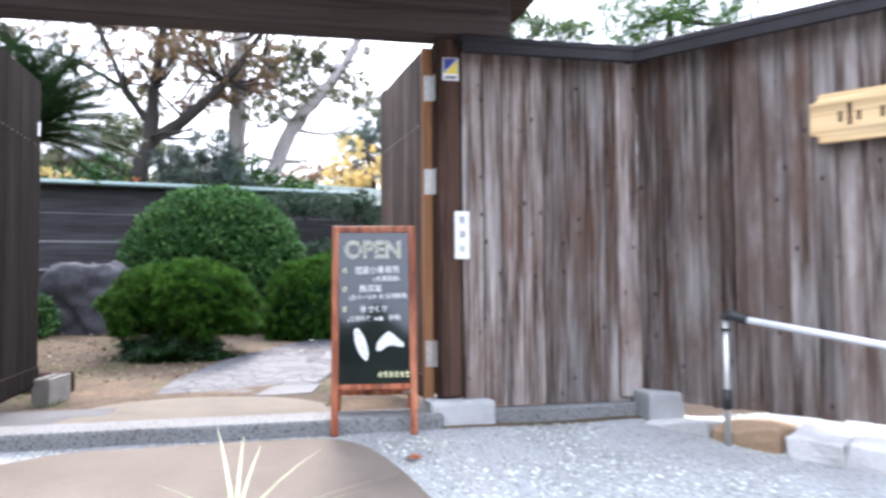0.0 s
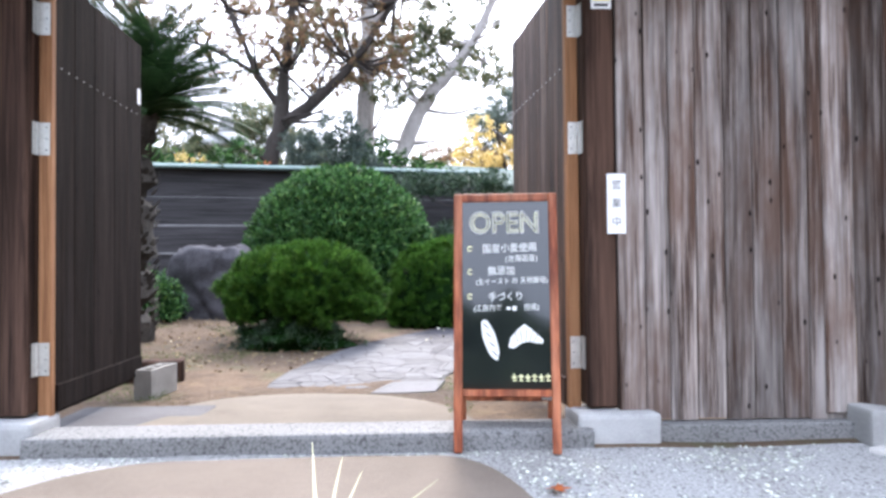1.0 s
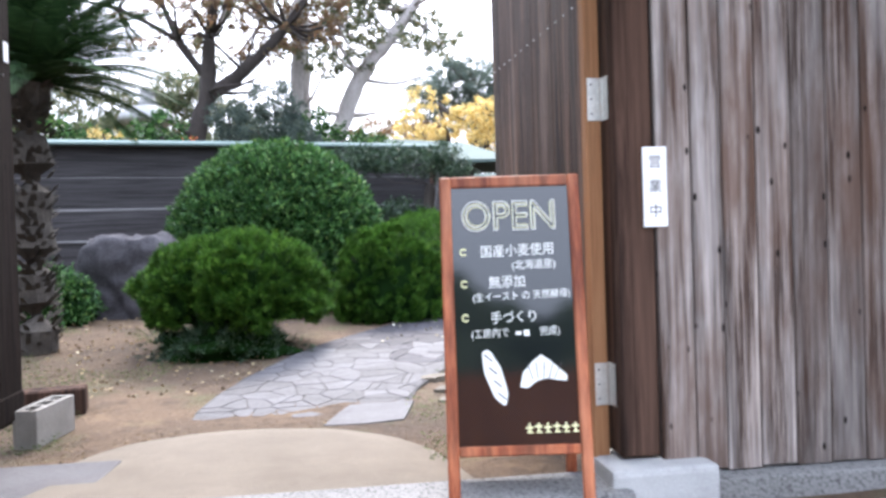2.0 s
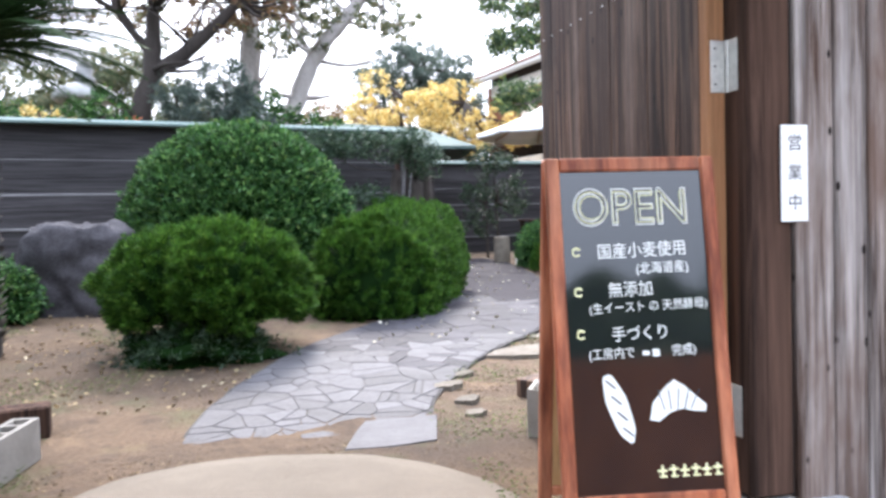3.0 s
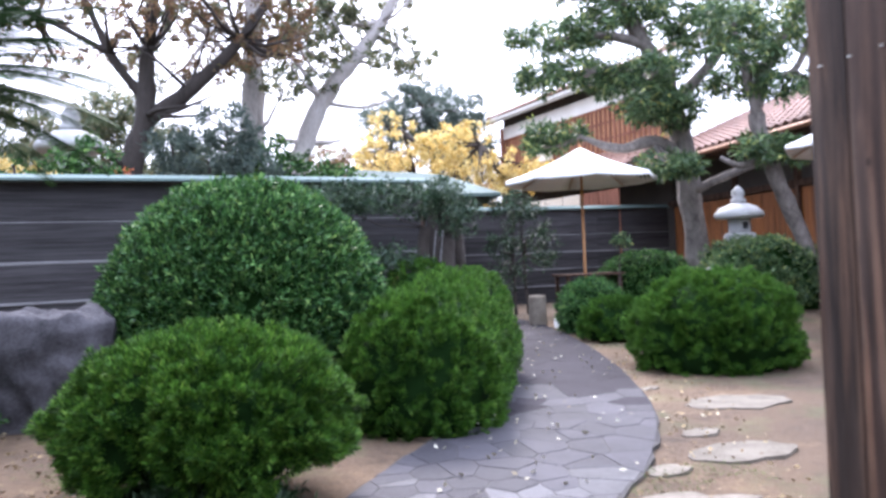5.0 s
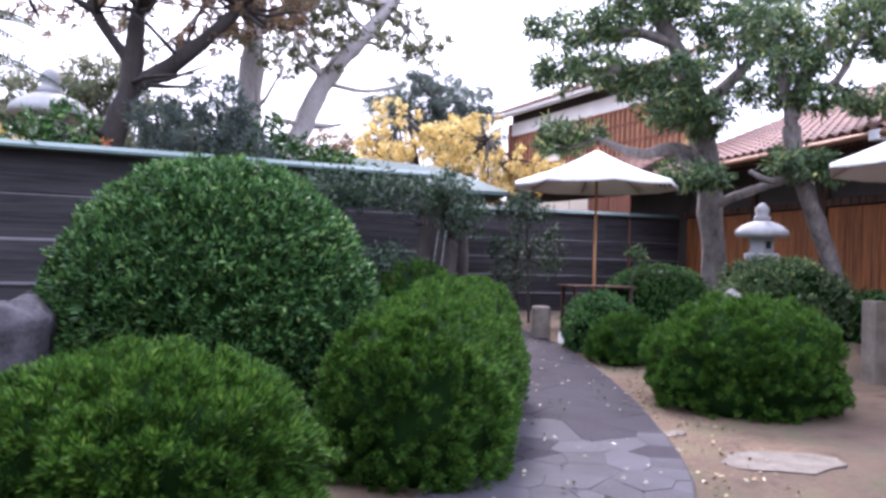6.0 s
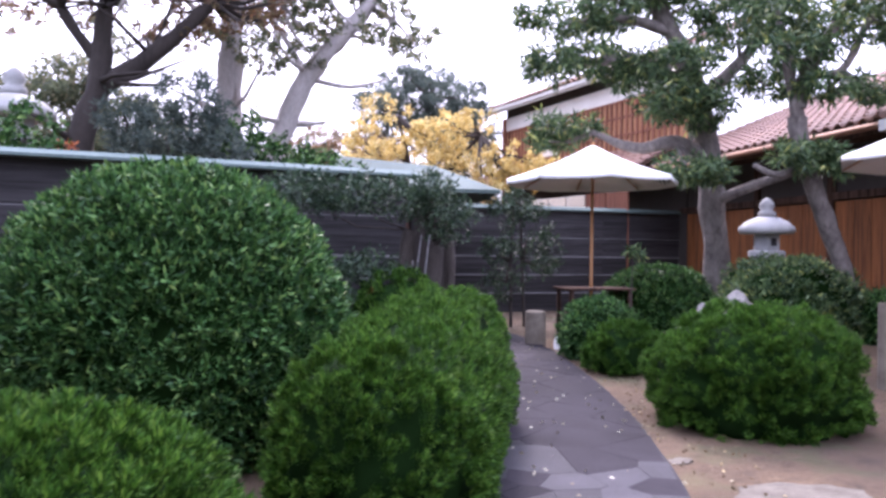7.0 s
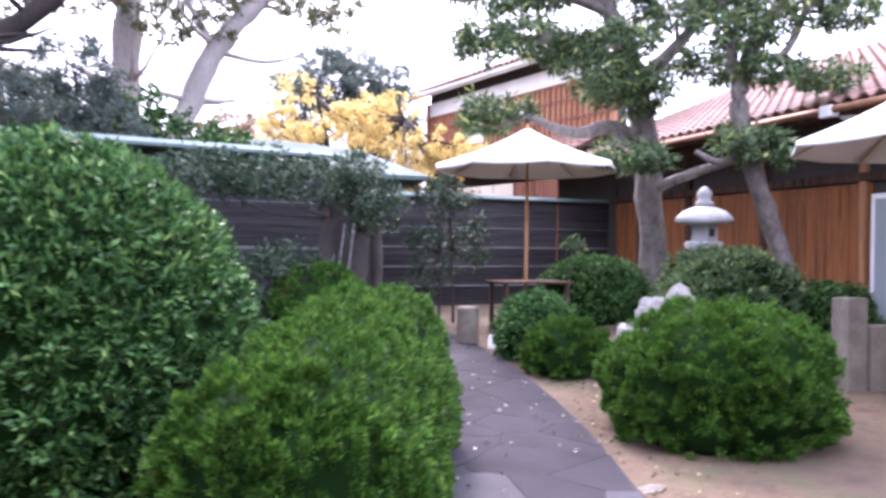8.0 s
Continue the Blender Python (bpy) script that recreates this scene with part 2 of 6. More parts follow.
L_PINE = leafy("dark_needle", [(0.0, (0.015, 0.035, 0.022)), (0.6, (0.035, 0.07, 0.04)), (1.0, (0.07, 0.11, 0.05))])
L_POD = leafy("long_green_leaf", [(0.0, (0.028, 0.062, 0.03)), (0.5, (0.075, 0.135, 0.06)), (0.88, (0.165, 0.235, 0.10)), (1.0, (0.40, 0.41, 0.13))], 0.45, 0.3)
# needles greyed and lightened: distance haze is put into the leaf colour
L_HAZED = leafy("haze_paled_needle", [(0.0, (0.06, 0.085, 0.08)), (0.6, (0.11, 0.145, 0.135)), (1.0, (0.17, 0.20, 0.17))], 0.7, 0.45)
L_MAPLE = leafy("russet_maple_leaf", [(0.0, (0.14, 0.09, 0.065)), (0.5, (0.27, 0.16, 0.11)), (0.8, (0.20, 0.18, 0.09)), (1.0, (0.40, 0.20, 0.11))], 0.6, 0.5)
L_GREY = leafy("olive_tree_leaf", [(0.0, (0.08, 0.10, 0.07)), (0.6, (0.17, 0.195, 0.12)), (1.0, (0.30, 0.25, 0.16))], 0.6, 0.6)
L_GOLD = leafy("golden_leaf", [(0.0, (0.50, 0.33, 0.11)), (0.5, (0.74, 0.54, 0.20)), (1.0, (0.88, 0.74, 0.42))], 0.6, 0.6)
L_CYCAD = leafy("cycad_leaflet", [(0.0, (0.012, 0.030, 0.012)), (0.7, (0.03, 0.065, 0.025)), (1.0, (0.06, 0.11, 0.04))], 0.7, 0.15, 0.12)
L_GRASS = leafy("striped_grass", [(0.0, (0.30, 0.33, 0.19)), (1.0, (0.62, 0.60, 0.46))], 0.5, 0.3)
L_LITTER = leafy("fallen_leaf", [(0.0, (0.12, 0.078, 0.05)), (0.6, (0.22, 0.15, 0.09)), (0.9, (0.42, 0.31, 0.18)), (1.0, (0.6, 0.52, 0.40))], 0.8, 0.1)
L_MOSS = leafy("short_moss", [(0.0, (0.04, 0.07, 0.02)), (1.0, (0.16, 0.19, 0.06))], 0.8, 0.1)
L_RED = leafy("orange_red_leaf", [(0.0, (0.45, 0.10, 0.03)), (1.0, (0.70, 0.22, 0.08))], 0.6, 0.3)


# ---- building helpers ----
def mesh_of(bm, name, material, smooth=False):
    me = bpy.data.meshes.new(name)
    bm.normal_update()
    bm.to_mesh(me)
    bm.free()
    me.materials.append(material)
    if smooth:
        for f in me.polygons:
            f.use_smooth = True
    return me


def part(name, bm, material, parent, label="", smooth=False):
    ob = new(name, bm if isinstance(bm, bpy.types.Mesh) else mesh_of(bm, name, material, smooth))
    ob.parent = parent
    return tagged(ob, label)


def thing(name, at, label, category, group="", kind="", rz=0.0):
    ob = new(name)
    ob.matrix_world = pose(*at, 0, 0, rz)
    return tagged(ob, label, category, group, kind)


def box(size, at=(0, 0, 0), bevel=0.0, m=None, bm=None):
    """A bevelled box centred at at."""
    b = bmesh.new()
    bmesh.ops.create_cube(b, size=1.0, matrix=Matrix.LocRotScale(at, None, size))
    if bevel:
        bmesh.ops.bevel(b, geom=b.edges[:], offset=bevel, segments=2 if bevel > 0.01 else 1, affect="EDGES", profile=0.6)
    if m is not None:
        bmesh.ops.transform(b, matrix=m, verts=b.verts)
    if bm is None:
        return b
    me = bpy.data.meshes.new("tmp")
    b.to_mesh(me)
    b.free()
    bm.from_mesh(me)
    bpy.data.meshes.remove(me)
    return bm


def tube(pts, radii, seg=8, bm=None, wob=0.0):
    """A tapered tube along points."""
    b = bm or bmesh.new()
    rings = []
    for i, p in enumerate(pts):
        p = Vector(p)
        d = Vector(pts[min(i + 1, len(pts) - 1)]) - Vector(pts[max(i - 1, 0)])
        q = d.normalized().to_track_quat("Z", "Y")
        ring = []
        for k in range(seg):
            a = 2 * math.pi * k / seg
            r = radii[i]
            if wob:
                r *= 1 + wob * noise.noise((p.x * 3 + math.cos(a) * 1.5, p.y * 3 + math.sin(a) * 1.5, p.z * 3))
            ring.append(b.verts.new(p + q @ Vector((r * math.cos(a), r * math.sin(a), 0))))
        rings.append(ring)
    for r0, r1 in zip(rings, rings[1:]):
        for k in range(seg):
            b.faces.new((r0[k], r0[(k + 1) % seg], r1[(k + 1) % seg], r1[k]))
    b.faces.new(list(reversed(rings[0])))
    b.faces.new(rings[-1])
    return b


def lathe(profile, seg=24, at=(0, 0, 0)):
    """A turned solid from (radius, height) pairs."""
    b = bmesh.new()
    rings = [[b.verts.new((at[0] + r * math.cos(2 * math.pi * k / seg), at[1] + r * math.sin(2 * math.pi * k / seg), at[2] + z)) for k in range(seg)] for r, z in profile]
    for r0, r1 in zip(rings, rings[1:]):
        for k in range(seg):
            b.faces.new((r0[k], r0[(k + 1) % seg], r1[(k + 1) % seg], r1[k]))
    b.faces.new(list(reversed(rings[0])))
    b.faces.new(rings[-1])
    return b


def curve_pts(pts, n=8):
    """Points smoothed through by Catmull-Rom."""
    p = [np.array(q, float) for q in pts]
    p = [2 * p[0] - p[1]] + p + [2 * p[-1] - p[-2]]
    out = []
    for i in range(1, len(p) - 2):
        for k in range(n):
            t = k / n
            a, b, c, d = p[i - 1], p[i], p[i + 1], p[i + 2]
            out.append(0.5 * (2 * b + (c - a) * t + (2 * a - 5 * b + 4 * c - d) * t * t + (3 * b - a - 3 * c + d) * t ** 3))
    out.append(p[-2])
    return out


def leaf_mesh(name, pos, up, length, width, material, rng, spread=0.8, droop=0.0):
    """Many small folded leaves; each is one diamond-shaped quad."""
    n = len(pos)
    d = np.asarray(up, float) + spread * rng.normal(size=(n, 3))
    d[:, 2] -= droop
    d /= np.linalg.norm(d, axis=1, keepdims=True) + 1e-9
    s = np.cross(d, rng.normal(size=(n, 3)))
    s /= np.linalg.norm(s, axis=1, keepdims=True) + 1e-9
    nn = np.cross(s, d)
    ln = (length * rng.uniform(0.6, 1.25, n))[:, None]
    wd = (width * rng.uniform(0.7, 1.2, n))[:, None]
    pos = np.asarray(pos, float)
    v = np.empty((n, 4, 3))
    v[:, 0] = pos
    v[:, 1] = pos + d * ln * 0.45 + s * wd * 0.5 + nn * wd * 0.12
    v[:, 2] = pos + d * ln
    v[:, 3] = pos + d * ln * 0.45 - s * wd * 0.5 + nn * wd * 0.12
    return quad_mesh(name, v, material)


def quad_mesh(name, v, material):
    n = len(v)
    me = bpy.data.meshes.new(name)
    me.vertices.add(4 * n)
    me.vertices.foreach_set("co", v.reshape(-1).astype(np.float32))
    me.loops.add(4 * n)
    me.loops.foreach_set("vertex_index", np.arange(4 * n, dtype=np.int32))
    me.polygons.add(n)
    me.polygons.foreach_set("loop_start", np.arange(0, 4 * n, 4, dtype=np.int32))
    me.update(calc_edges=True)
    me.validate()
    me.materials.append(material)
    return me


def ground_z(x, y):
    if y < 4.8:
        z = -0.10 * (4.8 - max(y, -4.0))
    else:
        z = float(np.interp(y, [4.8, 5.1, 6.6, 9.9, 13.0, 17.0, 24.0], [0.0, 0.05, 0.01, 0.13, 0.14, 0.24, 0.25]))
        z += 0.30 * math.exp(-((x - 8.2) ** 2 + (y - 17.2) ** 2) / 5.0)
        z += 0.10 * math.exp(-((x + 3.2) ** 2 + (y - 11.0) ** 2) / 5.0)
    return z


def text_mesh(body, size, outline=0.0, bold=0.0):
    """Flat lettering as a mesh, centred, in the xy plane."""
    cu = bpy.data.curves.new("lettering", "FONT")
    cu.body, cu.size, cu.align_x, cu.align_y = body, size, "CENTER", "CENTER"
    if outline:
        cu.fill_mode, cu.bevel_depth, cu.bevel_resolution = "NONE", outline, 0
    else:
        cu.offset = bold
    ob = bpy.data.objects.new("lettering", cu)
    scene.collection.objects.link(ob)
    me = bpy.data.meshes.new_from_object(ob.evaluated_get(bpy.context.evaluated_depsgraph_get()))
    bpy.data.objects.remove(ob)
    bpy.data.curves.remove(cu)
    return me


def lettering(name, body, size, material, parent, m, outline=0.0, bold=0.0, stretch=1.0):
    me = text_mesh(body, size, outline, bold)
    me.transform(m @ Matrix.Diagonal((stretch, 1, 1, 1)))
    me.materials.clear()
    me.materials.append(material)
    ob = new(name, me)
    ob.parent = parent
    return ob


# ---- ground ----
def spaced(a, b, step):
    return list(np.arange(a, b, step))


def ground_material():
    m, n, l, p = nodes_of("sandy_garden_soil")
    v = mapped(n, l, (1, 1, 1))
    broad = noise_tex(n, l, v, 0.9, 5, 0.6)
    fine = noise_tex(n, l, v, 45, 8, 0.75)
    c = ramp(n, l, broad, [(0.32, (0.046, 0.026, 0.014)), (0.5, (0.105, 0.062, 0.033)), (0.7, (0.175, 0.110, 0.062))])
    c = mixed(n, l, c, ramp(n, l, fine, [(0.3, (0.038, 0.023, 0.013)), (0.7, (0.26, 0.175, 0.105))]), 0.4)
    mid = noise_tex(n, l, v, 7.0, 6, 0.7)
    c = mixed(n, l, c, (0.045, 0.029, 0.019), ramp(n, l, mid, [(0.52, (0, 0, 0)), (0.70, (0.7, 0.7, 0.7))]))
    scuff = noise_tex(n, l, v, 2.6, 7, 0.72)
    c = mixed(n, l, c, (0.25, 0.162, 0.090), ramp(n, l, scuff, [(0.54, (0, 0, 0)), (0.68, (0.75, 0.75, 0.75))]))
    c = mixed(n, l, c, (0.032, 0.019, 0.011), ramp(n, l, scuff, [(0.30, (0.8, 0.8, 0.8)), (0.45, (0, 0, 0))]))
    bed = noise_tex(n, l, v, 0.45, 3, 0.6)
    c = mixed(n, l, c, (0.050, 0.032, 0.021), ramp(n, l, bed, [(0.46, (0, 0, 0)), (0.60, (0.75, 0.75, 0.75))]))
    moss = noise_tex(n, l, v, 1.3, 6, 0.7)
    c = mixed(n, l, c, (0.052, 0.060, 0.022), ramp(n, l, moss, [(0.53, (0, 0, 0)), (0.66, (0.7, 0.7, 0.7))]))
    l.new(c, p.inputs["Base Color"])
    p.inputs["Roughness"].default_value = 0.95
    bumped(n, l, p, fine, 0.9, 0.03)
    return m


def gravel_material(name="pale_gravel", k=1.0):
    m, n, l, p = nodes_of(name)
    v = mapped(n, l, (1, 1, 1))
    vor = n.new("ShaderNodeTexVoronoi")
    vor.inputs["Scale"].default_value = 75
    l.new(v, vor.inputs["Vector"])
    c = ramp(n, l, vor.outputs["Distance"], [(0.0, (0.42, 0.42, 0.42)), (0.6, (0.28, 0.28, 0.28)), (0.9, (0.12, 0.12, 0.12))])
    tone = ramp(n, l, noise_tex(n, l, v, 1.6, 4), [(0.3, (0.72 * k, 0.71 * k, 0.69 * k)), (0.7, (k, k, k))])
    l.new(mixed(n, l, c, tone, 1.0, "MULTIPLY"), p.inputs["Base Color"])
    p.inputs["Roughness"].default_value = 0.9
    bumped(n, l, p, vor.outputs["Distance"], -0.8, 0.02)
    return m


def build_ground():
    xs = [-900, -300, -100, -40, -20, -12] + spaced(-7, 11, 0.2) + [11, 13, 16, 22, 45, 110, 320, 900]
    ys = [-600, -150, -50, -20, -9] + spaced(-4, 26, 0.2) + [26, 28, 32, 40, 60, 110, 300, 900]
    verts = [(x, y, ground_z(x, y) + (0.012 * noise.noise((x * 1.7, y * 1.7, 0)) if -8 < x < 12 and -5 < y < 27 else 0)) for y in ys for x in xs]
    w = len(xs)
    faces = [(j * w + i, j * w + i + 1, (j + 1) * w + i + 1, (j + 1) * w + i) for j in range(len(ys) - 1) for i in range(w - 1)]
    me = bpy.data.meshes.new("ground")
    me.from_pydata(verts, [], faces)
    me.materials.append(ground_material())
    me.materials.append(gravel_material())
    for f in me.polygons:
        f.use_smooth = True
        if f.center.y < 4.85:
            f.material_index = 1
    tagged(new("ground", me), "sandy garden soil with moss, pale gravel before the gate", "ground", kind="structure")


build_ground()


def build_apron():
    """Brown concrete apron before the gate, with rounded corners."""
    b = bmesh.new()
    out = curve_pts([(-1.55, 3.2, 0), (-1.2, 4.15, 0), (-0.75, 4.62, 0), (-0.2, 4.70, 0), (0.5, 4.71, 0), (0.82, 4.64, 0), (1.03, 4.2, 0), (1.2, 3.2, 0), (1.4, 1.5, 0)], 6)
    top = [b.verts.new((p[0], p[1], ground_z(p[0], p[1]) + 0.018 + 0.004 * noise.noise((p[0] * 5, p[1] * 5, 0)))) for p in out]
    low = [b.verts.new((v.co.x * 1.01, v.co.y + 0.012, v.co.z - 0.06)) for v in top]
    b.faces.new(top)
    for i in range(len(top) - 1):
        b.faces.new((top[i + 1], top[i], low[i], low[i + 1]))
    me = mesh_of(b, "apron", M_APRON)
    if me.polygons[0].normal.z < 0:
        me.flip_normals()
    tagged(new("pavement", me), "worn brown concrete apron before the gate", "pavement", kind="structure")


build_apron()


def build_landing():
    """Low worn concrete landing just inside the gate, sand drifted over its rim."""
    b = bmesh.new()
    out = curve_pts([(-0.92, 5.10, 0), (-0.86, 5.62, 0), (-0.70, 6.08, 0), (-0.40, 6.27, 0), (0.02, 6.30, 0), (0.46, 6.12, 0), (0.76, 5.72, 0), (0.92, 5.10, 0)], 6)
    top = [b.verts.new((p[0], p[1] + 0.02 * noise.noise((p[0] * 7, p[1] * 7, 3)), ground_z(p[0], p[1]) + 0.006)) for p in out]
    mid = [b.verts.new((0.02 + (v.co.x - 0.02) * 0.86, 5.10 + (v.co.y - 5.10) * 0.90, ground_z(v.co.x, v.co.y) + 0.020)) for v in top]
    low = [b.verts.new((v.co.x, v.co.y, v.co.z - 0.07)) for v in top]
    b.faces.new(mid)
    for i in range(len(top) - 1):
        b.faces.new((mid[i + 1], mid[i], top[i], top[i + 1]))
        b.faces.new((top[i + 1], top[i], low[i], low[i + 1]))
    bmesh.ops.recalc_face_normals(b, faces=b.faces[:])
    me = mesh_of(b, "landing", surface("sandy_concrete", (0.095, 0.076, 0.057), (0.175, 0.146, 0.115), 2.2, 110, 0.92, 0.5))
    if me.polygons[0].normal.z < 0:
        me.flip_normals()
    tagged(new("pavement", me), "worn pale concrete landing dusted with sand inside the gate", "pavement", kind="structure")


build_landing()


def stone_bits(name, label, n, size, area, material, seed, flat=0.6, lift=0.0, avoid=None):
    """Small loose stones, too many to count, in one mesh."""
    rng = np.random.default_rng(seed)
    base = np.array([(0, 0, 1), (1, 0, 0), (0, 1, 0), (-1, 0, 0), (0, -1, 0)], float)
    faces0 = [(0, 1, 2), (0, 2, 3), (0, 3, 4), (0, 4, 1)]
    verts, faces = [], []
    for _ in range(n):
        x, y = rng.uniform(area[0], area[1]), rng.uniform(area[2], area[3])
        if avoid and avoid(x, y):
            continue
        s = size * rng.uniform(0.5, 1.4)
        a = rng.uniform(0, 6.28)
        o = len(verts)
        z = ground_z(x, y) + lift - 0.15 * s
        for q in base:
            k = s * rng.uniform(0.7, 1.2)
            verts.append((x + k * (q[0] * math.cos(a) - q[1] * math.sin(a)), y + k * (q[0] * math.sin(a) + q[1] * math.cos(a)), z + k * q[2] * flat))
        faces += [tuple(o + i for i in f) for f in faces0]
    me = bpy.data.meshes.new(name)
    me.from_pydata(verts, [], faces)
    me.materials.append(material)
    tagged(new(name, me), label, "gravel", kind="stuff")


def in_apron(x, y):
    return y < 4.70 and -1.2 - 0.3 * (4.2 - y) < x < 1.03 + 0.1 * (4.2 - y)


M_PEBBLE = leafy("grey_pebble", [(0.0, (0.18, 0.18, 0.18)), (0.5, (0.42, 0.42, 0.41)), (1.0, (0.72, 0.72, 0.70))], 0.85, 0.0)
stone_bits("gravel", "loose pale grey gravel before the gate", 16000, 0.011, (-1.8, 3.9, 2.6, 4.80), M_PEBBLE, 3, avoid=in_apron)


M_CLOD = leafy("brown_soil_crumb", [(0.0, (0.035, 0.024, 0.016)), (0.6, (0.12, 0.074, 0.042)), (1.0, (0.28, 0.20, 0.13))], 0.95, 0.0)
stone_bits("gravel", "crumbs of brown soil and grit inside the gate", 9000, 0.010, (-3.4, 2.6, 5.15, 9.6), M_CLOD, 6, flat=0.5)


# ---- gate and board walls ----
def plank_mesh(w, h, t=0.022, ch=0.004):
    """A board standing on its foot, front to -y."""
    b = bmesh.new()
    prof = [(-w / 2, 0), (-w / 2, -t + ch), (-w / 2 + ch, -t), (w / 2 - ch, -t), (w / 2, -t + ch), (w / 2, 0)]
    zs = [0, h]
    rings = [[b.verts.new((x, y, z)) for x, y in prof] for z in zs]
    k = len(prof)
    for i in range(k):
        b.faces.new((rings[0][i], rings[0][(i + 1) % k], rings[1][(i + 1) % k], rings[1][i]))
    b.faces.new(list(reversed(rings[0])))
    b.faces.new(rings[1])
    bmesh.ops.recalc_face_normals(b, faces=b.faces[:])
    return b


def board_wall(name, label, a, b, z0, z1, width, material, seed):
    """A wall of upright boards between two plan points, capped, on a solid backing."""
    a, b = Vector(a), Vector(b)
    d = b - a
    length = d.length
    rz = math.degrees(math.atan2(d.y, d.x))
    wall = thing(name, (a.x, a.y, 0), label, "wall", kind="structure", rz=rz)
    part("backing", box((length, 0.05, z1 - z0 - 0.02), (length / 2, 0.026, (z0 + z1) / 2)), M_DARKWALL, wall)
    rng = random.Random(seed)
    meshes = {}
    x = 0.0
    while x < length - 0.03:
        w = min(width * rng.choice((0.84, 0.94, 1.0, 1.08, 1.16)), length - x)
        key = round(w, 3)
        if key not in meshes:
            meshes[key] = mesh_of(plank_mesh(w - 0.004, z1 - z0), "plank", material)
        p = new("plank", meshes[key])
        p.parent = wall
        p.matrix_basis = pose(x + w / 2, -rng.uniform(0, 0.007), z0 + rng.uniform(-0.008, 0.006), 0, rng.uniform(-0.12, 0.12), rng.uniform(-0.8, 0.8))
        x += w
    cap = part("cap", box((length + 0.08, 0.30, 0.04), (length / 2, 0.0, z1 + 0.05), 0.006), M_CAP, wall, "dark metal coping")
    part("fascia", box((length + 0.04, 0.03, 0.07), (length / 2, -0.13, z1 + 0.0), 0.005), M_CAP, wall)
    return wall


WALL_TOP = 2.29
board_wall("wall_gate_east", "weathered grey-brown board wall beside the gate", (1.568, 4.965), (2.74, 4.965), 0.10, WALL_TOP, 0.142, M_PLANK, 4)
board_wall("wall_side_east", "weathered brown board wall running off at an angle", (2.76, 4.95), (4.85, 2.12), 0.10, WALL_TOP, 0.142, M_PLANK, 9)
board_wall("wall_gate_west", "weathered board wall on the far side of the gate", (-6.2, 4.965), (-1.41, 4.965), 0.10, WALL_TOP, 0.142, M_PLANK, 5)

def shade_belt(at, size, seed):
    """A dark belt of trees added out of sight to hold back low light: an uneven leafy bank."""
    b = bmesh.new()
    bmesh.ops.create_grid(b, x_segments=90, y_segments=12, size=0.5)
    for v in b.verts:
        u, w = v.co.x, v.co.y + 0.5
        bump = noise.noise((u * 9 + seed, w * 5, 0)) + 0.5 * noise.noise((u * 25, w * 14 + seed, 1))
        v.co = (u * size[0], 0.9 * bump, w * size[1] * (1 + (0.45 * noise.noise((u * 13, seed, 2)) + 0.55 * noise.noise((u * 31, seed, 5))) * w))
    bmesh.ops.solidify(b, geom=b.faces[:], thickness=0.4)
    me = mesh_of(b, "backdrop", L_PINE, True)
    ob = new("backdrop", me)
    ob.matrix_world = pose(*at)
    tagged(ob, "unseen dark belt of trees, added to hold back low light", "trees", kind="structure")


# added, unseen: the first also shapes what the blackboard reflects
shade_belt((0, -13.0, -1.0, 0, 0, 0), (44, 5.7), 1)
shade_belt((-14.0, 12.0, -0.5, 0, 0, 90), (52, 8.0), 4)
shade_belt((21.0, 2.0, -0.5, 0, 0, 90), (32, 7.0), 7)

# plain wall added behind the viewpoint as a brown reflection for the blackboard
south = thing("unseen_wall_south", (0.5, -7.5, -1.0), "unseen plain brown wall, added for the blackboard to reflect", "wall", kind="structure")
part("wall", box((12.0, 0.3, 3.0), (3.0, 0, 1.5)), M_HOUSE, south)

corner = thing("corner_post", (2.66, 4.935, 0.0), "dark weathered square corner post of the board wall", "post")
part("shaft", box((0.15, 0.03, 2.16), (0, 0, 1.20), 0.006), M_PLANK, corner)


def gate_post(x, label):
    t = thing("gate_post", (x, 5.03, 0.0), label, "post", "gate posts")
    part("shaft", box((0.15, 0.17, 2.22), (0, 0.005, 1.27), 0.010), M_POST, t)
    b = box((0.40, 0.30, 0.30), (0.05 if x > 0 else -0.05, -0.04, 0.0), 0.025)
    for v in b.verts:
        v.co += 0.012 * Vector((noise.noise(v.co * 9), noise.noise(v.co * 9 + Vector((5, 0, 0))), 0))
    part("stone_foot", b, M_STONE, t, "rough grey granite foot")
    return t


gate_post(1.488, "square dark brown gate post on a granite foot")
gate_post(-1.33, "square dark brown gate post on a granite foot")

lintel = thing("gate_lintel", (0.15, 5.0, 2.38), "dark heavy timber lintel over the gate", "beam")
part("beam", box((3.55, 0.24, 0.26), (-0.05, 0.0, 0.13), 0.015), M_LINTEL, lintel)
part("rail", box((3.3, 0.10, 0.06), (0, -0.14, 0.18), 0.008), M_LINTEL, lintel)
gate_roof = thing("gate_roof", (0.15, 5.0, 2.66), "dark shallow board roof over the gate, its unseen front added for shade", "roof")
# boards before the lintel are out of view, added to shade doors and threshold
for k in range(8):
    part("board", box((3.9, 0.226, 0.04), (0, -1.21 + 0.23 * k, 0.05 + 0.006 * (k % 2)), 0.006), M_LINTEL, gate_roof)


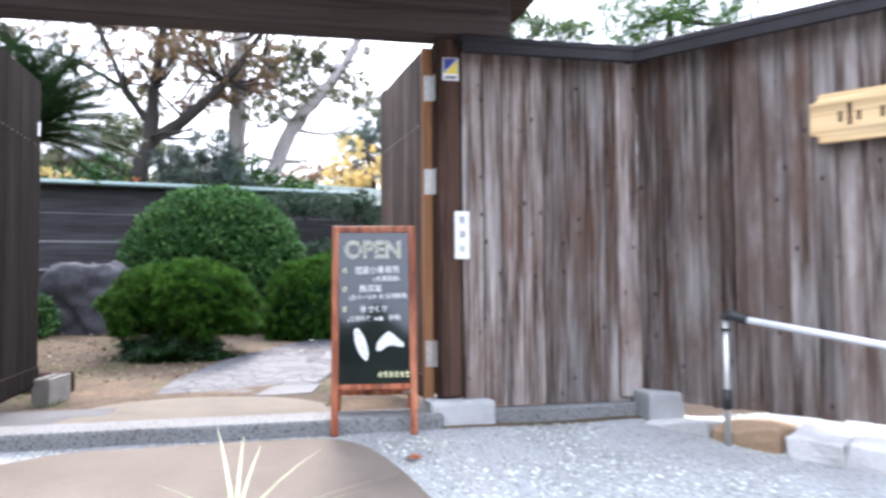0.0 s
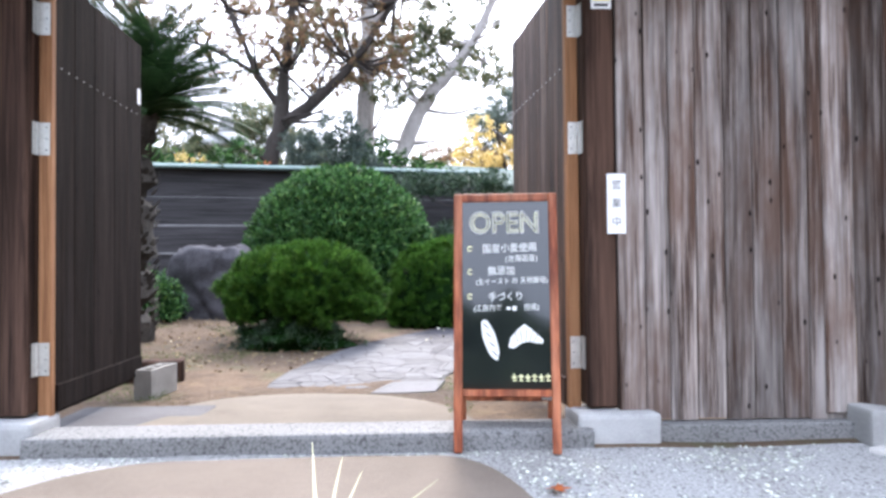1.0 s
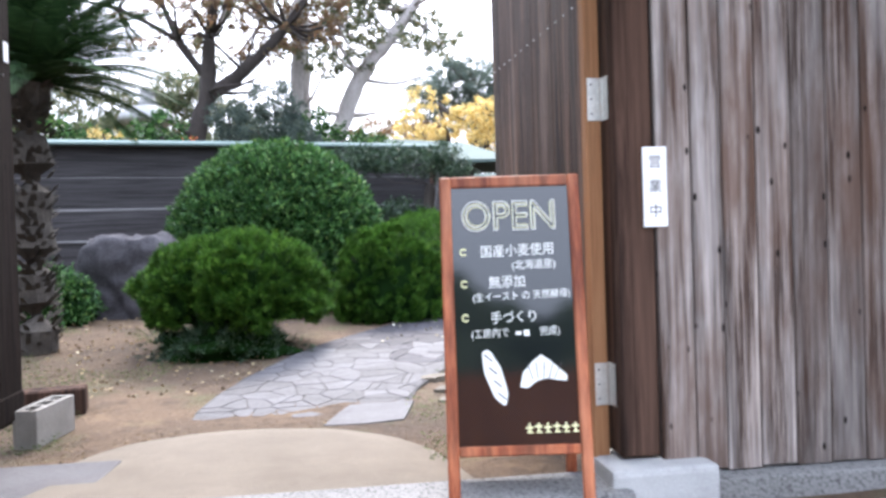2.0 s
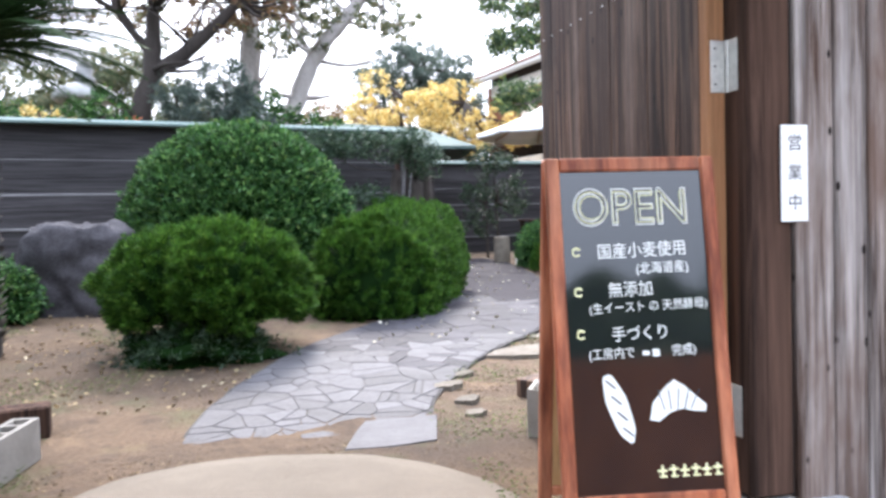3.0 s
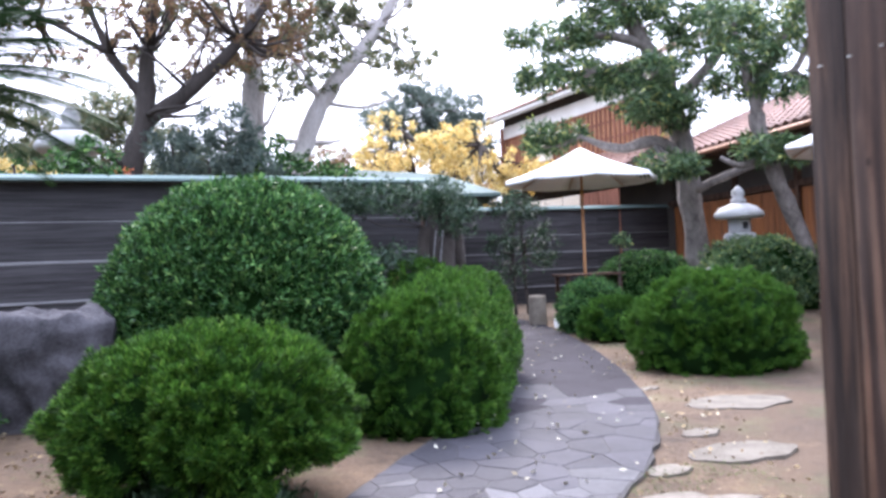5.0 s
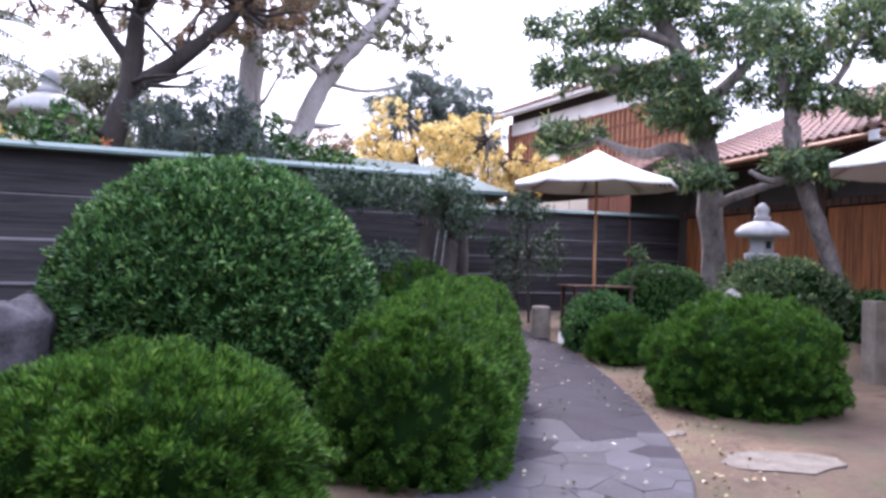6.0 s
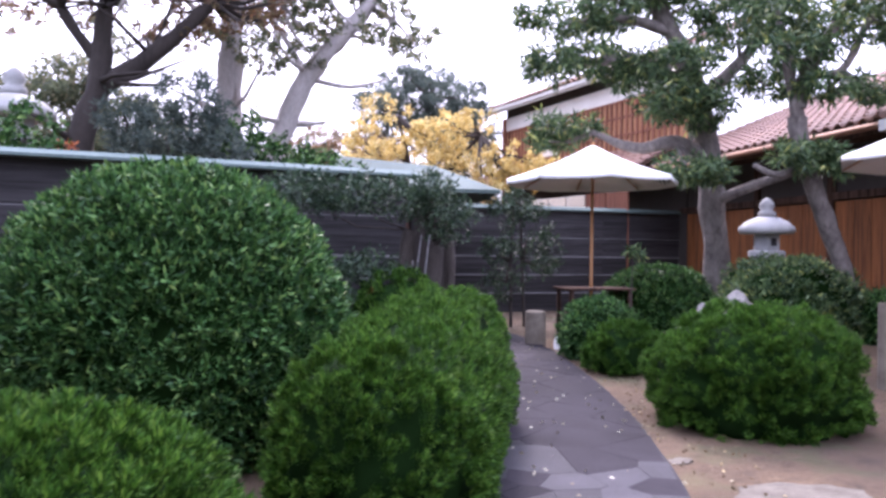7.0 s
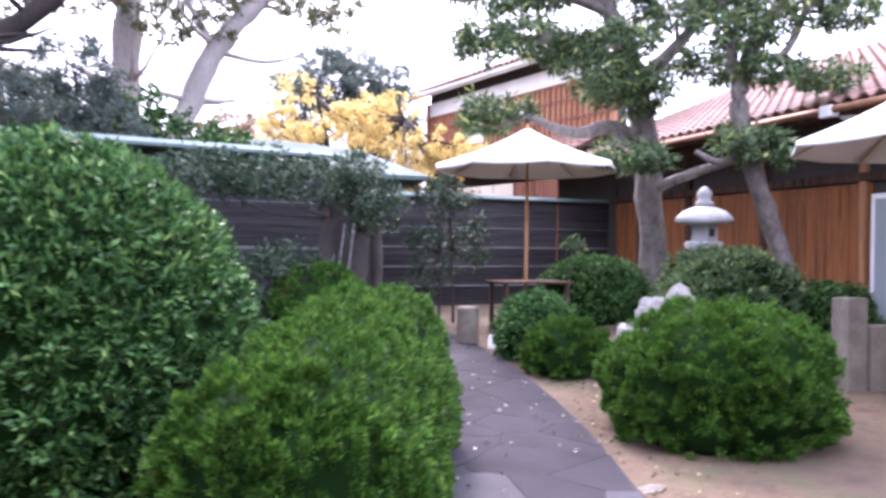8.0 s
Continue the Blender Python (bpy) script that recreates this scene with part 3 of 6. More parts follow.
def gate_leaf(hinge, rz, label, flip, wood, L):
    """A board door swung inward; local x runs from hinge to free edge."""
    t = thing("gate_door", (hinge[0], hinge[1], 0.0), label, "door", "gate doors", rz=rz)
    z0, z1 = 0.15, 2.33
    s = -1 if flip else 1
    part("core", box((L - 0.02, 0.03, z1 - z0 - 0.02), (L / 2, 0, (z0 + z1) / 2)), wood, t)
    rng = random.Random(8)
    for side in (-1, 1):
        x = 0.045
        meshes = {}
        while x < L - 0.03:
            w = min(0.26 * rng.choice((0.85, 1.0, 1.15)), L - x)
            key = round(w, 3)
            if key not in meshes:
                meshes[key] = mesh_of(plank_mesh(w - 0.003, z1 - z0, 0.014, 0.003), "plank", wood)
            p = new("plank", meshes[key])
            p.parent = t
            p.matrix_basis = pose(x + w / 2, side * 0.0155, z0 + rng.uniform(-0.004, 0.004), 0, 0, 0 if side < 0 else 180)
            x += w
    part("hinge_stile", box((0.045, 0.062, z1 - z0 + 0.02), (0.022, 0, (z0 + z1) / 2), 0.004), M_EDGE, t, "orange-brown bare edge stile")
    part("bottom_rail", box((L - 0.06, 0.082, 0.13), (L / 2 + 0.02, 0, z0 + 0.075), 0.005), wood, t)
    for z in (0.42, 1.49, 2.08):
        h = part("hinge", box((0.004, 0.05, 0.16), (-0.002, -s * 0.002, z), 0.001), M_STEEL, t, "galvanised butt hinge")
        part("knuckle", tube([(-0.006, -s * 0.034, z - 0.08), (-0.006, -s * 0.034, z + 0.08)], [0.007, 0.007], 8), M_STEEL, h)
        part("hinge_leaf", box((0.045, 0.004, 0.16), (-0.030, -s * 0.036, z), 0.001), M_STEEL, h)
        for dz in (-0.055, 0.0, 0.055):
            part("screw", tube([(-0.0045, s * 0.008, z + dz), (-0.0065, s * 0.008, z + dz)], [0.004, 0.004], 6), M_BLACK, h)
    for i in range(0, 26):
        zz = z0 + 0.12 + 1.85 * (i % 2) * 0.86
        x = 0.10 + (i // 2) * 0.092
        part("nail", box((0.006, 0.004, 0.006), (x, s * 0.0315, zz)), M_STEEL, t)
    return t


gate_leaf((1.372, 5.045), 94.6, "brown plank gate door standing open inward", False, M_DOOR, 1.25)
left_leaf = gate_leaf((-1.215, 5.045), 91.5, "darker brown plank gate door standing open inward, deepened further for shade", True, M_DOOR_SHADED, 1.30)
part("label_plate", box((0.05, 0.003, 0.10), (1.24, -0.034, 1.98), 0.001), M_WHITE, left_leaf, "small white plate")

AGGREGATE = gravel_material("exposed_aggregate_concrete", 0.62)
sill = thing("threshold", (0.1, 4.95, 0.0), "worn pale concrete threshold across the gate", "step", kind="structure")
b = box((2.62, 0.28, 0.30), (0, -0.01, -0.06), 0.02)
part("kerb", b, AGGREGATE, sill)
foot = thing("wall_footing", (2.19, 4.95, 0.0), "pale concrete footing under the board wall", "kerb", kind="structure")
part("footing", box((1.02, 0.14, 0.24), (0.01, -0.02, -0.03), 0.012), AGGREGATE, foot)
cs = thing("corner_stone", (2.80, 4.83, 0.0), "grey squared granite stone at the wall's corner", "stone")
part("stone", box((0.24, 0.22, 0.34), (0, 0, 0.0), 0.02), M_STONE, cs)
wstone = thing("paving_slab", (-0.95, 5.45, 0.03), "flat grey stone slab inside the gate", "slab")
part("slab", box((0.75, 0.62, 0.06), (0, 0, 0), 0.012), M_FLAG, wstone)


def retaining_stones():
    """Rough blocks under the angled wall."""
    rng = random.Random(12)
    d = Vector((2.09, -2.83)).normalized()
    nrm = Vector((-d.y, d.x)) * -1
    s = 0.16
    kinds = [M_WHITESTONE, M_BROWNSTONE, M_WHITESTONE, M_WHITESTONE, M_WHITESTONE, M_STONE, M_BROWNSTONE, M_WHITESTONE]
    names = ["rough ochre-brown retaining stone below the board wall", "rough whitish retaining stone below the board wall", "rough grey retaining stone below the board wall"]
    for i in range(8):
        w = rng.uniform(0.30, 0.46)
        p = Vector((2.76, 4.95)) + d * (s + w / 2) + nrm * 0.10
        gz = ground_z(p.x, p.y)
        top = 0.045 - 0.03 * rng.random()
        h = top - gz + 0.12
        mat = kinds[i]
        lab = names[0] if mat is M_BROWNSTONE else names[1] if mat is M_WHITESTONE else names[2]
        t = thing("retaining_stone", (p.x, p.y, top - h), lab, "stone", "retaining stones", rz=math.degrees(math.atan2(d.y, d.x)))
        b = box((w - 0.02, 0.34, h), (0, 0, h / 2), 0.012)
        bmesh.ops.subdivide_edges(b, edges=b.edges[:], cuts=2, use_grid_fill=True)
        for v in b.verts:
            v.co += 0.045 * noise.noise_vector(v.co * 4 + Vector((i * 3, 0, 0)))
        part("stone", b, mat, t)
        s += w


retaining_stones()

rail = thing("handrail", (2.90, 4.24, ground_z(2.9, 4.24)), "white round handrail with black joints on a grey post", "handrail")
rz0 = ground_z(2.9, 4.24)
dr = Vector((0.6, -0.8, -0.16))
top = Vector((0, 0, 0.66 - rz0))
part("rail", tube([top + dr * 0.03, top + dr * 2.4], [0.019, 0.019], 12), M_RAIL, rail, smooth=True)
p1 = part("post", tube([(0, 0, -0.05), (0, 0, 0.66 - rz0)], [0.018, 0.018], 12), M_STEEL, rail, smooth=True)
part("elbow", tube([top + Vector((0, 0, -0.08)), top + Vector((0, 0, -0.01)), top + Vector((0.01, -0.014, 0.01)), top + dr * 0.12], [0.027, 0.03, 0.03, 0.026], 12), M_BLACK, rail, "black plastic elbow", True)
part("collar", tube([(0, 0, 0.20), (0, 0, 0.31)], [0.026, 0.026], 12), M_BLACK, rail, "black plastic collar", True)
p2 = top + dr * 1.9
part("post", tube([(p2.x, p2.y, ground_z(2.9 + p2.x, 4.24 + p2.y) - rz0 - 0.05), (p2.x, p2.y, p2.z)], [0.018, 0.018], 12), M_STEEL, rail, smooth=True)

plate = thing("open_sign", (1.562, 4.940, 1.005), "narrow white plate with three black characters on the gate post", "sign")
part("plate", box((0.092, 0.006, 0.292), (0, 0, 0.146), 0.0015), M_WHITE, plate)
for k, ch in enumerate("営業中"):
    lettering("character", ch, 0.052, M_INK, plate, pose(0, -0.0042, 0.235 - 0.09 * k, 90, 0, 0))

stk = thing("sticker", (1.50, 4.944, 2.11), "square blue and yellow sticker on the gate post", "sticker")
part("paper", box((0.10, 0.002, 0.14), (0, 0, 0.07)), M_WHITE, stk)
b = bmesh.new()
b.faces.new([b.verts.new(q) for q in ((-0.044, -0.002, 0.135), (-0.044, -0.002, 0.045), (0.044, -0.002, 0.135))])
part("blue_corner", b, M_BLUE, stk)
b = bmesh.new()
b.faces.new([b.verts.new(q) for q in ((-0.044, -0.002, 0.04), (0.044, -0.002, 0.04), (0.044, -0.002, 0.128))])
part("yellow_corner", b, M_YELLOW, stk)
part("bar", box((0.07, 0.002, 0.014), (0, -0.001, 0.018)), M_INK, stk)

dw = Vector((2.09, -2.83, 0)).normalized()
sign_at = Vector((2.76, 4.95, 0)) + dw * 1.10 + Vector((-0.80, -0.59, 0)) * 0.075
wsign = thing("wall_sign", (sign_at.x, sign_at.y, 1.60), "long pale varnished wooden name board on the wall", "sign", rz=math.degrees(math.atan2(dw.y, dw.x)))
b = box((1.15, 0.045, 0.27), (0.54, 0, 0.135))
bmesh.ops.bevel(b, geom=[e for e in b.edges if abs(e.verts[0].co.y - e.verts[1].co.y) > 0.01], offset=0.045, segments=3, affect="EDGES")
bmesh.ops.bevel(b, geom=b.edges[:], offset=0.006, segments=2, affect="EDGES", clamp_overlap=True)
part("board", b, M_SIGNWOOD, wsign)
for k in range(5):
    for q, (w, h, dz) in enumerate(((0.018, 0.06, 0.0), (0.02, 0.12, 0.01), (0.018, 0.05, -0.005))):
        part("carved_stroke", box((w, 0.006, h), (0.12 + 0.2 * k + 0.045 * q, -0.0245, 0.135 + dz), 0.002), M_POST, wsign)


# ---- chalkboard ----
def chalkboard():
    t = thing("chalkboard", (1.016, 4.938, -0.008), "A-frame blackboard in a worn red-brown frame, chalked with writing", "signboard", rz=-7.0)
    W, H, lean = 0.49, 1.215, 8.6
    for side, name in ((1, "front_frame"), (-1, "rear_frame")):
        turn = pose(0, 0, 0, 0, 0, 0) if side > 0 else pose(0, 0, 0, 0, 0, 180)
        m = turn @ pose(0, -0.012, 1.208, -lean, 0, 0)
        low = 0.0 if side > 0 else 0.075
        fr = part(name, box((0.040, 0.026, H - low), (-W / 2 + 0.02, 0, -(H - low) / 2), 0.005, m), M_FRAME, t)
        part("stile", box((0.040, 0.026, H - low), (W / 2 - 0.02, 0, -(H - low) / 2), 0.005, m), M_FRAME, fr)
        part("top_rail", box((W - 0.08, 0.025, 0.040), (0, 0, -0.02), 0.005, m), M_FRAME, fr)
        zb = -0.945 if side > 0 else -1.02
        part("bottom_rail", box((W - 0.08, 0.025, 0.034), (0, 0, zb), 0.005, m), M_FRAME, fr)
        if side > 0:
            part("panel", box((W - 0.078, 0.010, 0.89), (0, 0.002, -0.485), 0.001, m), M_CHALK_BOARD, fr, "glossy black writing panel")
            face = m
        else:
            part("panel", box((W - 0.078, 0.010, 0.965), (0, 0.002, -0.525), 0.001, m), M_PLY, fr, "bare tan plywood back panel")
            part("bracket", box((0.05, 0.004, 0.012), (-W / 2 + 0.045, 0.018, zb), 0.001, m), M_STEEL, fr)
            part("bracket", box((0.012, 0.004, 0.05), (-W / 2 + 0.025, 0.018, zb + 0.022), 0.001, m), M_STEEL, fr)
        for sx in (-1, 1):
            part("top_hinge", box((0.03, 0.006, 0.022), (sx * 0.17, 0.014, -0.008), 0.001, m), M_STEEL, fr)
    # chalk writing, flat on the panel; u to the right and v down from the top edge
    def at(u, v, lift=0.0036, rz=0.0):
        return face @ pose(u, -lift, -v, 90, 0, 0) @ pose(0, 0, 0, 0, 0, rz)
    lettering("chalk_word", "OPEN", 0.150, M_CHALK, t, at(-0.004, 0.148), outline=0.0021, stretch=0.87)
    lettering("chalk_word", "OPEN", 0.128, M_CHALK_Y, t, at(-0.004, 0.148, 0.0045), outline=0.0015, stretch=0.99)
    rows = ((0.020, 0.268, "国産小麦使用", 0.047), (0.075, 0.318, "(北海道産)", 0.036), (-0.020, 0.378, "無添加", 0.047),
            (0.028, 0.425, "(生イースト の 天然酵母)", 0.033), (0.000, 0.500, "手づくり", 0.045))
    for u, v, body, size in rows:
        lettering("chalk_line", body, size, M_CHALK, t, at(u, v, 0.0036, 1.6), stretch=0.92, bold=0.0)
    lettering("chalk_line", "(工房内で", 0.034, M_CHALK, t, at(-0.085, 0.553, 0.0036, 1.6), stretch=0.9, bold=0.0)
    lettering("chalk_line", "完成)", 0.034, M_CHALK, t, at(0.120, 0.549, 0.0036, 2.5), stretch=0.9, bold=0.0)
    for k in range(9):
        if k in (4, 5):
            part("chalk_stroke", box((0.019, 0.001, 0.004 + 0.016 * ((k * 7) % 3) / 2), (-0.10 + 0.028 * k, -0.0036, -0.553), 0, face), M_CHALK, t)
    for v in (0.268, 0.380, 0.497):
        b = bmesh.new()
        pts = [Vector((-0.168 + 0.011 * math.cos(a), 0, 0.011 * math.sin(a))) for a in np.linspace(0.6, 5.6, 10)]
        tube(pts, [0.0035] * 10, 5, b)
        bmesh.ops.transform(b, matrix=face @ pose(0, -0.003, -v), verts=b.verts)
        part("chalk_ring", b, M_CHALK_Y, t)

    def blob(pts, mat, name):
        b = bmesh.new()
        b.faces.new([b.verts.new((x, 0, z)) for x, z in pts])
        bmesh.ops.transform(b, matrix=face @ pose(0, -0.0036, 0), verts=b.verts)
        bmesh.ops.recalc_face_normals(b, faces=b.faces[:])
        part(name, b, mat, t)

    def oval(cx, cz, rx, rz, tilt, wob=0.0, n=28):
        c, s = math.cos(tilt), math.sin(tilt)
        o = []
        for a in np.linspace(0, 2 * math.pi, n, endpoint=False):
            k = 1 + wob * math.sin(7 * a)
            o.append((cx + k * (rx * math.cos(a) * c - rz * math.sin(a) * s), cz + k * (rx * math.cos(a) * s + rz * math.sin(a) * c)))
        return o
    blob(oval(-0.075, -0.700, 0.029, 0.098, 0.32, 0.03), M_CHALK, "chalk_drawing")
    for k in range(4):
        b = box((0.036, 0.001, 0.005), (0, 0, 0), 0, face @ pose(-0.095 + 0.014 * k, -0.0043, -0.635 - 0.043 * k, 0, 40, 0))
        part("chalk_line", b, M_INK, t)
    cro = [(0.010, -0.735), (0.020, -0.690), (0.055, -0.650), (0.085, -0.628), (0.115, -0.648), (0.150, -0.680), (0.172, -0.700), (0.168, -0.718), (0.135, -0.715), (0.105, -0.708), (0.070, -0.716), (0.035, -0.740)]
    blob(cro, M_CHALK, "chalk_drawing")
    for k in range(5):
        part("chalk_line", box((0.003, 0.001, 0.058), (0, 0, 0), 0, face @ pose(0.045 + 0.024 * k, -0.0043, -0.682, 0, -16 + 11 * k, 0)), M_INK, t)
    for k in range(6):
        part("chalk_bar", box((0.026, 0.001, 0.006), (0.035 + 0.031 * k, -0.0036, -0.872 + 0.004 * (k % 2)), 0, face), M_CHALK_Y, t)
        part("chalk_bar", box((0.006, 0.001, 0.030), (0.035 + 0.031 * k, -0.0040, -0.872), 0, face), M_CHALK_Y, t)
        part("chalk_bar", box((0.020, 0.001, 0.005), (0.037 + 0.031 * k, -0.0036, -0.887), 0, face), M_CHALK_Y, t)


chalkboard()


# ---- garden: path ----
CENTRE = [(0.12, 6.38, 0.62), (0.18, 7.0, 0.62), (0.46, 7.8, 0.66), (0.90, 8.6, 0.72), (1.50, 9.4, 0.76), (2.05, 10.3, 0.72), (2.58, 11.6, 0.66), (3.05, 13.0, 0.60), (3.42, 14.6, 0.55), (3.72, 16.4, 0.48), (3.80, 18.2, 0.45)]
LINE = curve_pts(CENTRE, 10)


def path_frame(s):
    k = min(max(s, 0), 0.9999) * (len(LINE) - 1)
    i = int(k)
    p = LINE[i] + (LINE[min(i + 1, len(LINE) - 1)] - LINE[i]) * (k - i)
    d = LINE[min(i + 1, len(LINE) - 1)] - LINE[i]
    h = math.hypot(d[0], d[1]) or 1
    return p, (d[1] / h, -d[0] / h)


def clip_poly(poly, px, py, nx, ny):
    out = []
    for i in range(len(poly)):
        a, b = poly[i], poly[(i + 1) % len(poly)]
        da, db = (a[0] - px) * nx + (a[1] - py) * ny, (b[0] - px) * nx + (b[1] - py) * ny
        if da <= 0:
            out.append(a)
        if da * db < 0:
            t = da / (da - db)
            out.append((a[0] + (b[0] - a[0]) * t, a[1] + (b[1] - a[1]) * t))
    return out


def inset(poly, d):
    c = (sum(p[0] for p in poly) / len(poly), sum(p[1] for p in poly) / len(poly))
    res = list(poly)
    for i in range(len(poly)):
        a, b = poly[i], poly[(i + 1) % len(poly)]
        ex, ey = b[0] - a[0], b[1] - a[1]
        h = math.hypot(ex, ey)
        if h < 1e-6:
            continue
        nx, ny = ey / h, -ex / h
        if (c[0] - a[0]) * nx + (c[1] - a[1]) * ny > 0:
            nx, ny = -nx, -ny
        res = clip_poly(res, a[0] - nx * d, a[1] - ny * d, nx, ny)
        if len(res) < 3:
            return []
    return res


def slab_mesh(poly, z, th, tilt, ch=0.002):
    b = bmesh.new()
    c = (sum(p[0] for p in poly) / len(poly), sum(p[1] for p in poly) / len(poly))
    f = lambda p: z + tilt[0] * (p[0] - c[0]) + tilt[1] * (p[1] - c[1])
    inner = [(p[0] + (c[0] - p[0]) * ch / max(0.03, math.hypot(c[0] - p[0], c[1] - p[1])), p[1] + (c[1] - p[1]) * ch / max(0.03, math.hypot(c[0] - p[0], c[1] - p[1]))) for p in poly]
    t = [b.verts.new((p[0] - c[0], p[1] - c[1], f(p) - z)) for p in inner]
    e = [b.verts.new((p[0] - c[0], p[1] - c[1], f(p) - 0.0008 - z)) for p in poly]
    o = [b.verts.new((p[0] - c[0], p[1] - c[1], -th)) for p in poly]
    b.faces.new(t)
    n = len(poly)
    for i in range(n):
        j = (i + 1) % n
        b.faces.new((t[i], e[i], e[j], t[j]))
        b.faces.new((e[i], o[i], o[j], e[j]))
    bmesh.ops.recalc_face_normals(b, faces=b.faces[:])
    return b, c


def bed_lift(y):
    return float(np.interp(y, [6.3, 7.0, 8.2], [-0.012, 0.006, 0.026]))


def garden_path():
    pv = thing("pavement", (0, 0, 0), "curving crazy-paved garden path of grey flagstones", "path", kind="structure")
    b, far_bed = bmesh.new(), bmesh.new()
    L, R = [], []
    steps = 60
    for i in range(steps + 1):
        p, nr = path_frame(i / steps)
        for side, store in ((-1, L), (1, R)):
            w = p[2] * (1 + 0.06 * noise.noise((i * 0.7, side * 5.0, 0)))
            x, y = p[0] + side * nr[0] * w, p[1] + side * nr[1] * w
            store.append((x, y))
    for i in range(steps):
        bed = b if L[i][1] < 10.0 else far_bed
        q = [bed.verts.new((x, y, ground_z(x, y) + bed_lift(y))) for x, y in (L[i], R[i], R[i + 1], L[i + 1])]
        bed.faces.new(q)
    for edge in (L, R):
        for i in range(steps):
            bed = b if L[i][1] < 10.0 else far_bed
            q = [bed.verts.new((x, y, ground_z(x, y) + dz)) for (x, y), dz in ((edge[i], -0.05), (edge[i + 1], -0.05), (edge[i + 1], bed_lift(edge[i + 1][1])), (edge[i], bed_lift(edge[i][1])))]
            bed.faces.new(q)
    for bed, mortar in ((b, M_JOINT), (far_bed, M_JOINT_SHADE)):
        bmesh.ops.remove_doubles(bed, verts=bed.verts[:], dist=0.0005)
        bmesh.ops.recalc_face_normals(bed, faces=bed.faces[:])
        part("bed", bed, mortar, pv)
    rng = random.Random(21)
    pts = []
    s = 0.0
    while s < 1.0:
        p, nr = path_frame(s)
        near = p[1] < 8.8
        far = p[1] > 10.8
        step = 0.185 if near else 0.28 if not far else 0.52
        across = 7 if near else 5 if not far else 3
        for k in range(across):
            w = p[2] * (-1 + 2 * (k + 0.5) / across)
            j = 0.15 if not far else 0.24
            jx, jy = rng.uniform(-j, j), rng.uniform(-j, j)
            if rng.random() < 0.22:
                continue
            pts.append((p[0] + nr[0] * w + jx, p[1] + nr[1] * w + jy))
        s += step / 13.4
    big = [(0.28, 6.31), (0.50, 6.30), (0.71, 6.34), (0.80, 6.78), (0.42, 6.77), (0.36, 6.60)]
    edges = [(L[i], R[i]) for i in range(steps + 1)]
    for i, (x, y) in enumerate(pts):
        poly = [(x - 0.6, y - 0.6), (x + 0.6, y - 0.6), (x + 0.6, y + 0.6), (x - 0.6, y + 0.6)]
        for j, (u, v) in enumerate(pts):
            if j != i and abs(u - x) < 1.2 and abs(v - y) < 1.2:
                poly = clip_poly(poly, (x + u) / 2, (y + v) / 2, u - x, v - y)
                if len(poly) < 3:
                    break
        if len(poly) < 3:
            continue
        best = min(range(steps + 1), key=lambda q: (LINE[int(q / steps * (len(LINE) - 1))][0] - x) ** 2 + (LINE[int(q / steps * (len(LINE) - 1))][1] - y) ** 2)
        p, nr = path_frame(best / steps)
        for side in (-1, 1):
            w = p[2] - 0.015
            poly = clip_poly(poly, p[0] + side * nr[0] * w, p[1] + side * nr[1] * w, side * nr[0], side * nr[1]) if len(poly) > 2 else poly
        poly = clip_poly(poly, 0.3, 6.36, 0.0, -1.0) if len(poly) > 2 else poly
        if 0.36 < x < 0.80 and 6.25 < y < 6.66:
            continue
        poly = inset(poly, rng.uniform(0.0015, 0.006) if y < 9.5 else rng.uniform(0.001, 0.003)) if len(poly) > 2 else []
        if len(poly) < 3:
            continue
        cx, cy = sum(q[0] for q in poly) / len(poly), sum(q[1] for q in poly) / len(poly)
        level = lambda v: ground_z(cx, v) + bed_lift(v)
        z = level(cy) + 0.0042 + rng.uniform(-0.0008, 0.001)
        fall = (level(cy + 0.12) - level(cy - 0.12)) / 0.24
        if y < 6.7 and rng.random() < 0.15:
            continue
        b, c = slab_mesh(poly, z, 0.03, (rng.uniform(-0.003, 0.003), fall + rng.uniform(-0.003, 0.003)))
        # stones darken along the path: shade there is put into their colour
        ob = part("flagstone", b, M_FLAG if y + rng.uniform(-0.8, 0.8) < 8.4 else M_FLAG_HALF_SHADE if y + rng.uniform(-0.9, 0.9) < 10.9 else M_FLAG_SHADE, pv)
        ob.location = (c[0], c[1], z)
    b, c = slab_mesh(big, 0.06, 0.05, (0.006, 0.004))
    part("flagstone", b, M_FLAG, pv, "one large squared grey slab").location = (c[0], c[1], 0.024)


